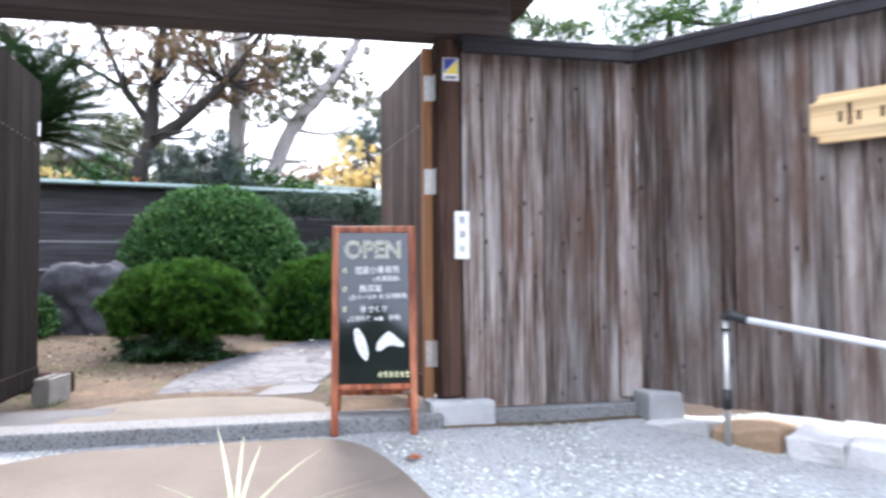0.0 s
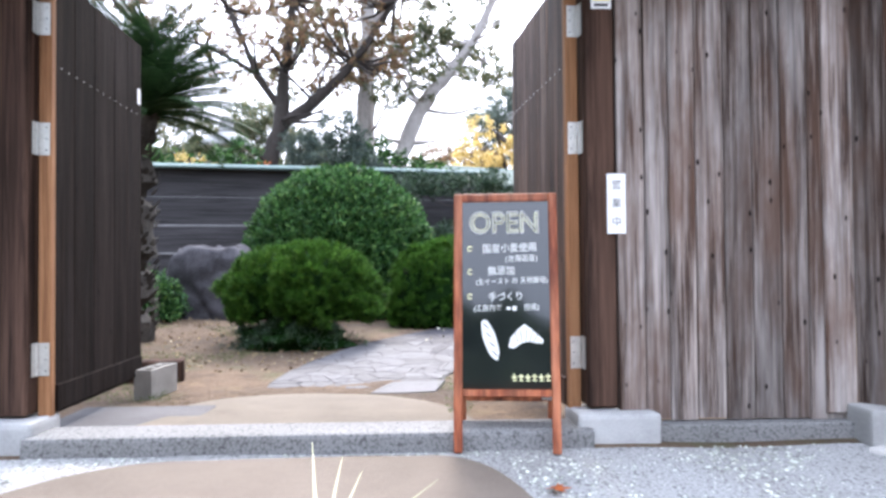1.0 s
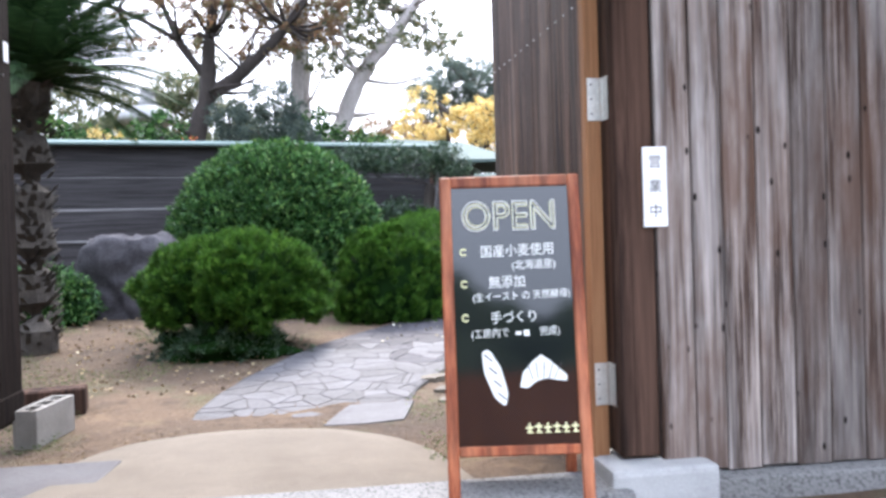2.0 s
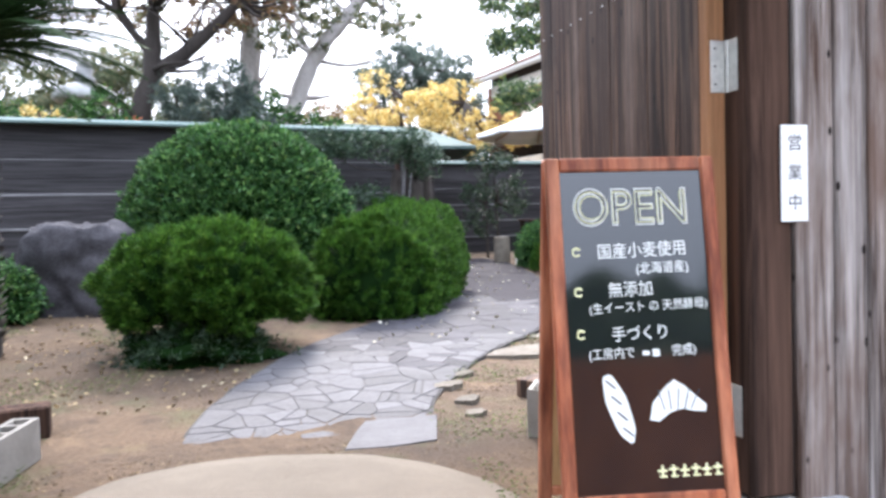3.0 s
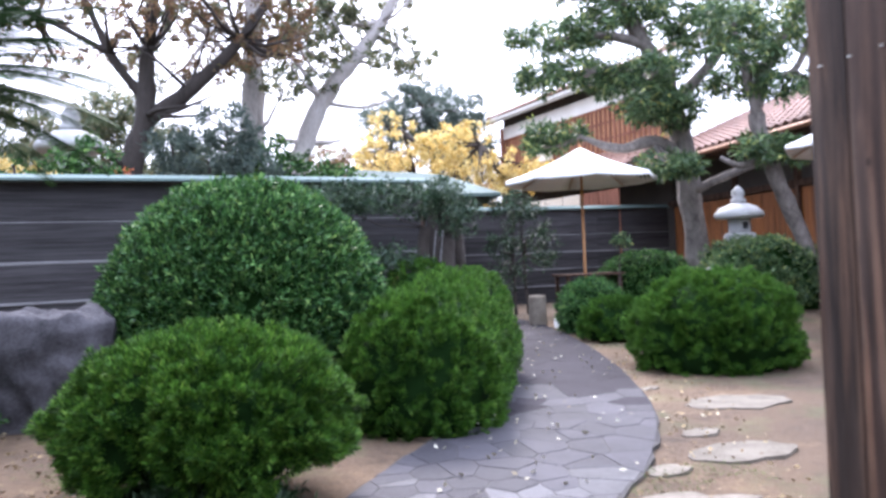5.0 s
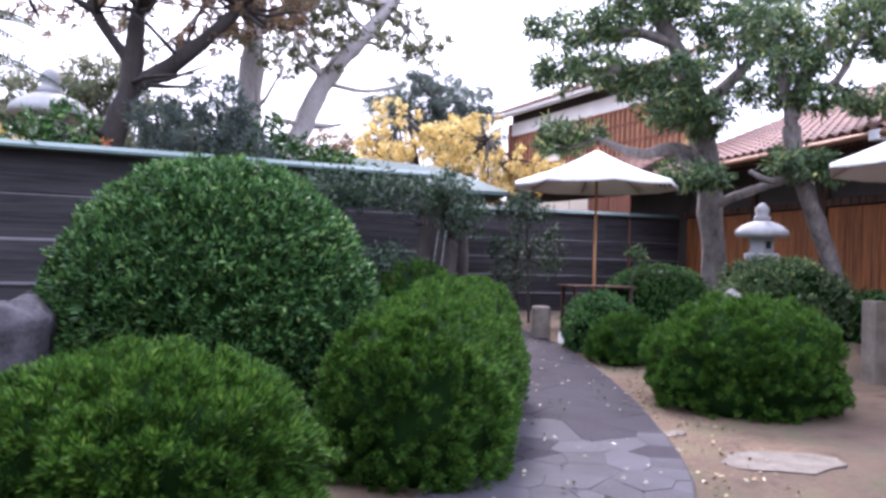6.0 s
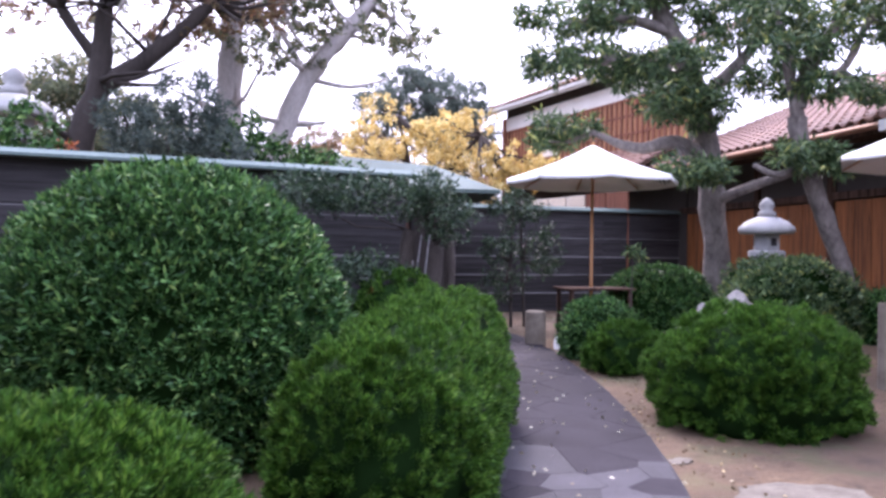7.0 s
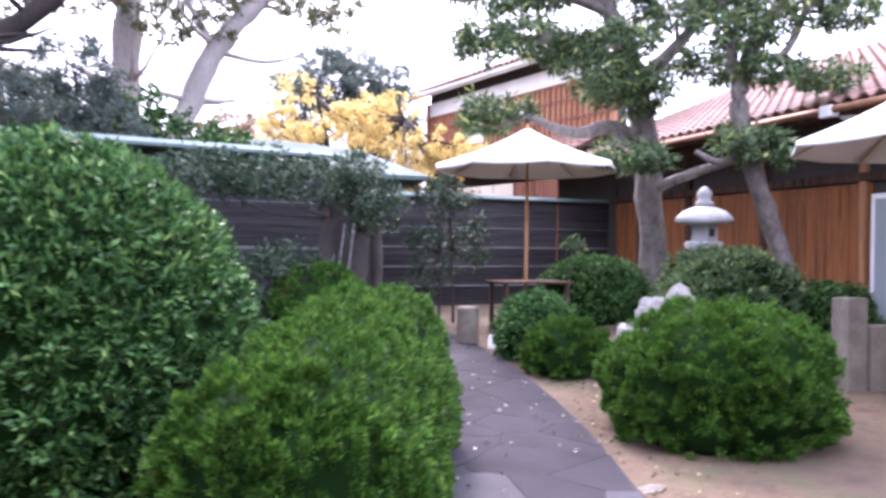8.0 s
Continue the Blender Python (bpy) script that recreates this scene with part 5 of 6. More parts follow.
# ---- trees ----
def tree(name, base, label, bark, leaves, limbs, pads, leaf, seed, droop=0.0, spread=0.9, density=260, twig=0.0, group="garden trees", wob=0.35, swell=1.0, conn=0.05):
    """limbs: lists of (x, y, z, r) in the world; pads: (x, y, z, rx, ry, rz[, n]) leaf clouds."""
    rng = np.random.default_rng(seed)
    t = thing(name, base, label, "tree", group)
    o = np.array(base, float)
    bm = bmesh.new()
    for limb in limbs:
        pts = curve_pts([tuple(np.array(q[:3]) - o) + (q[3],) for q in limb], 5)
        tube([p[:3] for p in pts], [max(0.008, p[3]) for p in pts], 9, bm, wob)
    ends = []
    if twig:
        for limb in limbs:
            for q in limb[1:]:
                for _ in range(3):
                    d = rng.normal(size=3)
                    d[2] = abs(d[2]) * 0.6
                    d /= np.linalg.norm(d)
                    a = np.array(q[:3]) - o
                    m1, m2 = a + d * twig * 0.5 + rng.normal(size=3) * 0.08 * twig, a + d * twig * rng.uniform(0.8, 1.4)
                    tube([a, m1, m2], [q[3] * 0.35, q[3] * 0.22, 0.012], 5, bm)
                    ends.append(m2)
    for pad in pads:
        c = np.array(pad[:3]) - o
        near = min((np.array(q[:3]) - o for limb in limbs for q in limb[1:]), key=lambda q: np.linalg.norm(q - c))
        mid = (near + c) / 2 + np.array([0, 0, -0.12 * np.linalg.norm(c - near)])
        tube([near, mid, c + np.array([0, 0, -0.3 * pad[5]])], [conn, conn * 0.7, conn * 0.36], 6, bm)
    part("trunk", bm, bark, t, smooth=True)
    pos, ups = [], []
    for pad in pads:
        c = np.array(pad[:3]) - o
        r = np.array(pad[3:6]) * swell
        n = int(pad[6] if len(pad) > 6 else density * (r[0] * r[1] * 2 + r[0] * r[2] + 0.15))
        d = rng.normal(size=(n, 3))
        d /= np.linalg.norm(d, axis=1, keepdims=True)
        tufts = rng.normal(size=(max(5, n // 26), 3))
        tufts /= np.linalg.norm(tufts, axis=1, keepdims=True)
        pick = rng.integers(0, len(tufts), n)
        rad = rng.uniform(0.55, 1.05, len(tufts))[pick]
        p = tufts[pick] * rad[:, None] * r + d * rng.uniform(0, 0.30, n)[:, None] * (0.25 + 0.5 * r.min())
        pos.append(c + p)
        ups.append(d * 0.5 + np.array([0, 0, 0.25]))
    if pads:
        part("crown", leaf_mesh("crown", np.concatenate(pos), np.concatenate(ups), leaf[0], leaf[1], leaves, rng, spread, droop), leaves, t)
    return t


def scatter_pads(seed, box3, n, size, flat=0.5):
    rng = np.random.default_rng(seed)
    return [(rng.uniform(box3[0], box3[1]), rng.uniform(box3[2], box3[3]), rng.uniform(box3[4], box3[5]), *(size * rng.uniform(0.6, 1.4) * np.array([1, 1, flat]))) for _ in range(n)]


# trained evergreen before the house: two leaning stems and layered pads
tree("trained_tree", (7.62, 17.9, 0.40), "old cloud-pruned evergreen with pale mottled trunk and layered pads", M_BARK_PALE, L_POD,
     [[(7.95, 17.9, 0.3, 0.30), (7.80, 17.9, 1.8, 0.22), (7.70, 17.9, 2.9, 0.21), (7.55, 17.9, 3.9, 0.20), (7.25, 17.9, 4.9, 0.17), (6.75, 17.9, 5.75, 0.14), (6.3, 17.9, 6.6, 0.09)],
      [(7.6, 17.9, 3.3, 0.15), (6.9, 17.7, 3.55, 0.13), (6.2, 17.8, 3.45, 0.09), (5.6, 18.2, 3.75, 0.05)],
      [(7.5, 17.9, 4.2, 0.14), (6.9, 17.9, 4.75, 0.13), (6.2, 17.9, 4.95, 0.11), (5.2, 17.9, 4.85, 0.07), (4.6, 17.9, 4.75, 0.03)],
      [(6.9, 17.9, 5.5, 0.12), (6.0, 17.9, 5.65, 0.08), (5.0, 17.9, 5.5, 0.04)],
      [(7.5, 17.9, 4.4, 0.13), (8.1, 17.7, 5.0, 0.10), (8.6, 17.4, 5.8, 0.08)],
      [(7.72, 17.8, 2.6, 0.09), (8.2, 17.4, 2.85, 0.08), (8.7, 17.0, 3.05, 0.06)]],
     [(4.95, 17.9, 5.60, 0.75, 0.55, 0.20), (5.75, 17.9, 5.75, 0.5, 0.5, 0.22), (4.75, 17.9, 4.80, 0.55, 0.5, 0.20), (5.6, 17.9, 4.95, 0.65, 0.5, 0.22), (6.3, 17.9, 4.75, 0.45, 0.5, 0.20),
      (6.7, 17.5, 4.25, 0.60, 0.55, 0.30), (7.3, 17.5, 4.15, 0.55, 0.5, 0.28), (6.8, 17.4, 4.85, 0.55, 0.5, 0.30), (7.2, 17.9, 6.1, 0.75, 0.6, 0.35), (6.4, 17.9, 6.25, 0.6, 0.6, 0.3), (8.0, 17.6, 5.6, 0.6, 0.5, 0.32),
      (6.75, 17.0, 3.05, 0.42, 0.4, 0.16), (7.25, 17.0, 3.0, 0.30, 0.3, 0.14), (5.35, 18.6, 3.9, 0.6, 0.4, 0.18), (5.0, 18.6, 3.65, 0.35, 0.3, 0.14), (8.6, 17.4, 6.2, 0.6, 0.5, 0.3), (8.3, 17.2, 4.55, 0.5, 0.4, 0.22), (6.3, 17.9, 7.1, 0.7, 0.6, 0.3), (7.6, 17.9, 7.0, 0.6, 0.5, 0.3), (5.6, 17.9, 6.6, 0.5, 0.5, 0.22)],
     (0.17, 0.042), 31, droop=0.6, spread=0.7, density=1050, swell=1.22)
tree("trained_tree", (9.0, 16.0, 0.40), "leaning cloud-pruned evergreen with twisted limbs and layered pads", M_BARK_PALE, L_POD,
     [[(9.15, 16.0, 0.3, 0.16), (8.75, 16.0, 1.5, 0.13), (8.25, 16.0, 2.7, 0.13), (7.95, 16.0, 3.6, 0.13), (8.05, 16.0, 4.3, 0.12), (8.45, 16.0, 5.0, 0.09), (8.95, 16.0, 5.7, 0.06)],
      [(7.95, 16.0, 3.7, 0.10), (7.8, 16.0, 4.4, 0.08), (7.6, 16.0, 5.2, 0.05)],
      [(8.1, 16.0, 4.4, 0.08), (8.7, 16.0, 4.5, 0.07), (9.1, 15.9, 5.3, 0.05)],
      [(8.2, 16.0, 2.8, 0.07), (7.9, 15.9, 2.95, 0.06), (7.5, 15.9, 2.85, 0.05), (7.2, 16.0, 3.0, 0.04)]],
     [(7.95, 15.8, 3.15, 0.42, 0.4, 0.22), (8.25, 15.8, 3.05, 0.3, 0.3, 0.18), (7.75, 15.9, 4.75, 0.55, 0.45, 0.25), (8.4, 15.9, 5.1, 0.55, 0.45, 0.28), (9.0, 15.9, 5.6, 0.6, 0.5, 0.25), (9.3, 15.8, 4.25, 0.45, 0.4, 0.2), (7.5, 15.9, 5.4, 0.5, 0.4, 0.25), (9.5, 15.6, 5.1, 0.45, 0.4, 0.2), (8.2, 15.7, 4.2, 0.4, 0.35, 0.16), (9.6, 15.7, 5.9, 0.5, 0.4, 0.22)],
     (0.16, 0.042), 32, droop=0.6, spread=0.7, density=1050, swell=1.22)
# dark trained pine before the fence
tree("shade_tree", (1.95, 14.55, 0.14), "dark layered evergreen against the board fence", M_BARK, L_PINE,
     [[(2.05, 14.6, 0.1, 0.14), (2.0, 14.6, 0.9, 0.12), (2.1, 14.6, 1.7, 0.10), (2.0, 14.6, 2.3, 0.05)], [(1.75, 14.65, 0.1, 0.12), (1.72, 14.65, 1.0, 0.10), (1.8, 14.65, 1.9, 0.08)], [(2.3, 14.8, 0.1, 0.08), (2.32, 14.8, 1.2, 0.07), (2.3, 14.8, 2.1, 0.05)]],
     [(0.55, 14.35, 2.28, 0.5, 0.32, 0.20), (1.1, 14.35, 2.30, 0.5, 0.35, 0.22), (1.6, 14.4, 2.25, 0.4, 0.35, 0.2), (2.15, 14.3, 2.0, 0.35, 0.3, 0.25), (1.25, 14.2, 1.45, 0.42, 0.3, 0.16), (0.8, 14.2, 1.1, 0.4, 0.3, 0.16), (1.1, 14.0, 0.7, 0.4, 0.3, 0.2), (2.0, 14.3, 2.35, 0.3, 0.3, 0.15)],
     (0.075, 0.022), 33, spread=1.0, density=2400, swell=1.1, conn=0.012)
for x0, x1 in ((1.95, 1.72), (1.86, 1.60)):
    st = thing("garden_stake", (x1, 14.05, 0.12), "thin pale bamboo stake leaning on the evergreen", "stake", "stakes at the evergreen")
    part("cane", tube([(0, 0, 0), ((x0 - x1) * 0.5, 0.07, 0.85), (x0 - x1, 0.15, 1.72)], [0.011, 0.010, 0.008], 7), M_BATTEN, st)
# saplings before the back fence
tree("bamboo_sapling", (4.6, 19.6, 0.22), "thin feathery green sapling against the dark fence", M_BARK, L_PINE,
     [[(4.6, 19.6, 0.2, 0.03), (4.6, 19.6, 1.5, 0.025), (4.65, 19.6, 2.7, 0.015)], [(4.9, 19.7, 0.2, 0.03), (4.85, 19.7, 1.5, 0.025), (4.8, 19.7, 2.6, 0.015)]],
     [(4.6, 19.6, 2.6, 0.5, 0.3, 0.4), (4.9, 19.6, 2.0, 0.6, 0.3, 0.35), (4.3, 19.6, 1.7, 0.4, 0.3, 0.3), (5.3, 19.7, 1.5, 0.4, 0.3, 0.3), (4.5, 19.6, 1.2, 0.5, 0.3, 0.4), (4.9, 19.6, 2.5, 0.4, 0.3, 0.3)], (0.12, 0.024), 34, droop=0.4, density=1100)
tree("young_plant", (5.55, 16.6, 0.24), "slender young plant with a tuft of light leaves", M_BARK, L_POD,
     [[(5.55, 16.6, 0.2, 0.012), (5.55, 16.6, 1.0, 0.010), (5.58, 16.6, 1.6, 0.008)]], [(5.58, 16.6, 1.66, 0.16, 0.16, 0.08, 160)], (0.11, 0.03), 35, droop=0.5)

# trees beyond the fence
tree("maple_tree", (-2.75, 18.5, 0.25), "bare-limbed dark maple with thinning russet leaves", M_BARK, L_MAPLE,
     [[(-2.75, 18.5, 0.2, 0.26), (-2.65, 18.5, 3.2, 0.20), (-2.42, 18.5, 4.2, 0.17), (-2.32, 18.5, 5.4, 0.12), (-2.1, 18.5, 7.0, 0.08), (-1.6, 18.5, 9.0, 0.04)],
      [(-2.42, 18.5, 4.1, 0.15), (-1.66, 18.5, 4.66, 0.13), (-0.74, 18.5, 5.58, 0.10), (0.2, 18.5, 7.0, 0.06)],
      [(-2.4, 18.5, 4.5, 0.09), (-2.95, 18.5, 5.3, 0.07), (-3.6, 18.5, 6.8, 0.05), (-4.4, 18.3, 7.9, 0.03)],
      [(-2.95, 18.5, 5.3, 0.06), (-4.1, 18.4, 5.9, 0.04), (-5.2, 18.2, 6.1, 0.03)]],
     scatter_pads(41, (-7.0, -0.2, 17.4, 19.6, 5.0, 9.0), 110, 0.42, 0.36) + scatter_pads(42, (-1.4, 0.6, 18, 19, 4.9, 6.3), 14, 0.35, 0.45),
     (0.085, 0.05), 41, density=270, twig=1.1, spread=1.0, swell=1.25)
tree("tall_tree", (-0.68, 21.0, 0.25), "tall straight tree with a haze-paled grey trunk and sparse foliage", M_BARK_HAZED, L_GREY,
     [[(-0.75, 21, 0.2, 0.30), (-0.67, 21, 4.2, 0.24), (-0.58, 21, 6.4, 0.20), (-0.5, 21, 9.5, 0.12), (-0.4, 21, 12, 0.05)], [(-0.6, 21, 5.9, 0.09), (0.2, 21, 6.6, 0.06), (0.9, 21, 7.2, 0.03)], [(-0.6, 21, 5.5, 0.08), (-1.5, 21, 6.4, 0.05), (-2.3, 21, 6.9, 0.03)], [(-0.55, 21, 7.2, 0.08), (0.4, 21, 8.2, 0.05), (1.4, 20.8, 8.8, 0.03)]],
     scatter_pads(43, (-2.8, 1.8, 20.2, 21.8, 5.2, 10.5), 64, 0.42, 0.42), (0.095, 0.055), 43, density=300, swell=1.25, twig=1.0, spread=1.0)
tree("leaning_tree", (0.0, 21.0, 0.25), "leaning tree with a haze-paled forked trunk and thin crown", M_BARK_HAZED, L_GREY,
     [[(-0.15, 21, 0.2, 0.28), (0.1, 21, 3.0, 0.24), (0.42, 21, 4.1, 0.21), (0.87, 21, 5.1, 0.19), (1.5, 21, 5.9, 0.17), (2.2, 21, 6.8, 0.13), (3.0, 21, 8.4, 0.07)], [(0.85, 21, 4.9, 0.08), (0.5, 21, 5.6, 0.06), (0.1, 21, 6.2, 0.04)], [(0.9, 21, 5.0, 0.05), (1.7, 21, 4.9, 0.04), (2.4, 21, 5.1, 0.02)], [(2.0, 21, 6.5, 0.07), (2.5, 21, 6.3, 0.04), (2.9, 21, 5.9, 0.02)]],
     scatter_pads(44, (0.2, 2.9, 20.4, 21.6, 5.7, 9.0), 22, 0.42, 0.45) + [(2.75, 21, 5.75, 0.4, 0.4, 0.28), (2.3, 21, 5.95, 0.35, 0.3, 0.22), (1.3, 21, 6.9, 0.5, 0.4, 0.25)], (0.10, 0.055), 44, density=420, swell=1.2, twig=0.9, spread=1.0)
tree("golden_tree", (3.9, 26.0, 0.25), "autumn tree with dense golden yellow leaves", M_BARK, L_GOLD,
     [[(3.9, 26, 0.2, 0.2), (3.9, 26, 2.5, 0.15), (3.7, 26, 4.0, 0.09), (3.4, 26, 5.3, 0.03)], [(3.9, 26, 2.6, 0.1), (4.7, 26, 3.8, 0.07), (5.6, 25.6, 4.8, 0.03)], [(3.8, 26, 3.4, 0.07), (2.8, 26, 4.3, 0.05), (2.2, 26, 4.8, 0.02)]],
     scatter_pads(45, (2.0, 6.0, 25, 27, 3.4, 5.3), 34, 0.55, 0.55) + scatter_pads(46, (5.2, 7.0, 24.4, 25, 3.1, 4.5), 14, 0.42, 0.55) + [(5.7, 24.0, 3.0, 0.25, 0.2, 0.32)], (0.10, 0.05), 45, density=360, swell=1.1, twig=1.1, spread=1.0)
tree("golden_tree", (-1.0, 30.0, 0.25), "faded brown-gold thicket beyond the garden", M_BARK, L_MAPLE,
     [[(2.0, 30, 0.2, 0.2), (2.0, 30, 3.0, 0.1), (1.6, 30, 4.6, 0.03)]], scatter_pads(47, (-0.5, 4.5, 29, 31, 3.0, 5.2), 24, 0.7, 0.5), (0.12, 0.05), 47, density=400, twig=0.8, spread=1.0)
tree("far_pine", (5.8, 33.0, 0.25), "spreading pine behind the golden tree, paled blue-grey for haze", M_BARK, L_HAZED,
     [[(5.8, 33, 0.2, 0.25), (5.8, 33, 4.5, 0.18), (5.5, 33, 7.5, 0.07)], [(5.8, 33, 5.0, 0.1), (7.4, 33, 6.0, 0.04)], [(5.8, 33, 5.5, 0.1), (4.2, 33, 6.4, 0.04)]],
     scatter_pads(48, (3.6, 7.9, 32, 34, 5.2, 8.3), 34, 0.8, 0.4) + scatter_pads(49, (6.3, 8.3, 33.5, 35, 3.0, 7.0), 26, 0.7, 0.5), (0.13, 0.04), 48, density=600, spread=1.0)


def thicket(name, label, seed, cells, leaves, leaf, density, bark=None):
    base = (cells[0][0], cells[0][1], ground_z(cells[0][0], cells[0][1]))
    limbs = [[(c[0], c[1], 0.2, 0.05), (c[0] + 0.1, c[1], c[2] * 0.6, 0.04), (c[0], c[1], c[2], 0.02)] for c in cells]
    tree(name, base, label, bark or M_BARK, leaves, limbs, cells, leaf, seed, density=density, spread=1.0, group="shrubs beyond the fence")


thicket("evergreen_shrub", "blue-green conifer shrub above the fence, paled for haze", 51, [(-1.3, 17.8, 3.3, 0.8, 0.5, 0.5), (-1.0, 17.9, 3.85, 0.55, 0.5, 0.45), (-1.7, 17.9, 3.0, 0.6, 0.5, 0.4), (-0.7, 17.9, 3.2, 0.6, 0.5, 0.45), (-1.9, 17.9, 3.6, 0.4, 0.4, 0.35)], L_HAZED, (0.11, 0.03), 1900)
thicket("evergreen_shrub", "dark green broadleaf shrub above the fence", 52, [(0.2, 19.2, 3.1, 0.8, 0.5, 0.5), (-0.3, 19.0, 3.4, 0.6, 0.5, 0.5), (0.9, 19.3, 3.0, 0.7, 0.5, 0.4), (-0.9, 19.2, 3.0, 0.7, 0.5, 0.4), (1.6, 19.4, 2.8, 0.6, 0.4, 0.3)], L_AZALEA, (0.11, 0.05), 1400)
thicket("evergreen_shrub", "dark rounded shrub beside the far lantern", 53, [(-3.1, 17.4, 3.15, 0.55, 0.45, 0.5), (-3.5, 17.2, 2.9, 0.5, 0.4, 0.35), (-4.6, 17.4, 3.0, 0.6, 0.4, 0.4), (-5.4, 17.2, 3.2, 0.7, 0.4, 0.6), (-6.3, 17, 3.3, 0.8, 0.4, 0.7)], L_AZALEA, (0.09, 0.045), 1500)
thicket("red_shrub", "low shrub with orange-red autumn leaves", 54, [(-2.5, 17.6, 2.95, 0.45, 0.3, 0.22), (-2.0, 17.7, 2.85, 0.35, 0.3, 0.2)], L_RED, (0.07, 0.05), 420)
thicket("yellow_plant", "yellow-leaved plant hanging by the fence roof", 55, [(-3.75, 16.0, 3.0, 0.25, 0.2, 0.2), (-3.3, 16.0, 2.75, 0.12, 0.1, 0.1)], L_GOLD, (0.08, 0.035), 420)
thicket("olive_shrub", "loose olive-brown shrubs further off", 56, [(-4.6, 23.0, 4.3, 1.2, 0.6, 1.0), (-2.9, 23.5, 4.2, 1.1, 0.6, 0.9), (-6.5, 23, 4.6, 1.3, 0.6, 1.2), (-1.4, 24, 3.9, 0.9, 0.6, 0.7), (-3.7, 22.5, 3.5, 1.3, 0.6, 0.7), (-5.6, 22.3, 3.6, 1.2, 0.6, 0.8), (-2.2, 22.6, 3.3, 1.0, 0.6, 0.6), (-4.0, 23.5, 5.2, 0.9, 0.6, 0.6)], L_GREY, (0.13, 0.055), 1500)
thicket("olive_shrub", "loose olive-brown shrubs further off", 57, [(0.3, 28.0, 3.9, 1.2, 0.6, 0.7), (2.0, 29.0, 3.6, 1.2, 0.6, 0.6), (-8, 21, 4.2, 1.3, 0.7, 1.5), (-9.5, 19, 4.0, 1.3, 0.7, 1.6)], L_GREY, (0.13, 0.055), 1500)
bush("clipped_ball", (-4.15, 14.9, 1.55), (0.50, 0.45, 0.75), "smooth bright green clipped shrub above the fence", L_JUNIPER, 9000, (0.06, 0.02), 58, lump=0.05, low=-0.5)
# evergreens beyond the board wall
tree("garden_pine", (6.7, 11.3, 0.15), "dense green conifer rising behind the board wall", M_BARK, L_JUNIPER,
     [[(6.7, 11.3, 0.1, 0.16), (6.7, 11.3, 2.6, 0.12), (6.6, 11.3, 5.1, 0.05)]],
     [(5.9, 11.3, 5.0, 0.6, 0.5, 0.45), (6.5, 11.3, 5.35, 0.7, 0.5, 0.5), (7.2, 11.2, 5.4, 0.6, 0.5, 0.5), (6.6, 11.2, 4.8, 1.0, 0.6, 0.5), (7.7, 11.1, 5.1, 0.5, 0.4, 0.4)], (0.10, 0.02), 59, spread=0.8, density=1700)
tree("roadside_tree", (10.6, 8.6, 0.15), "thin olive-brown tree beyond the board wall", M_BARK, L_GREY,
     [[(9.4, 8.6, 0.1, 0.15), (9.4, 8.6, 3.2, 0.12), (9.6, 8.6, 5.2, 0.05)], [(9.4, 8.6, 3.4, 0.08), (8.9, 8.6, 4.6, 0.05), (8.6, 8.6, 5.4, 0.03)]],
     scatter_pads(60, (8.2, 10.6, 8.2, 9.2, 4.2, 6.6), 26, 0.42, 0.5), (0.09, 0.05), 60, spread=1.0, density=500, twig=0.8)


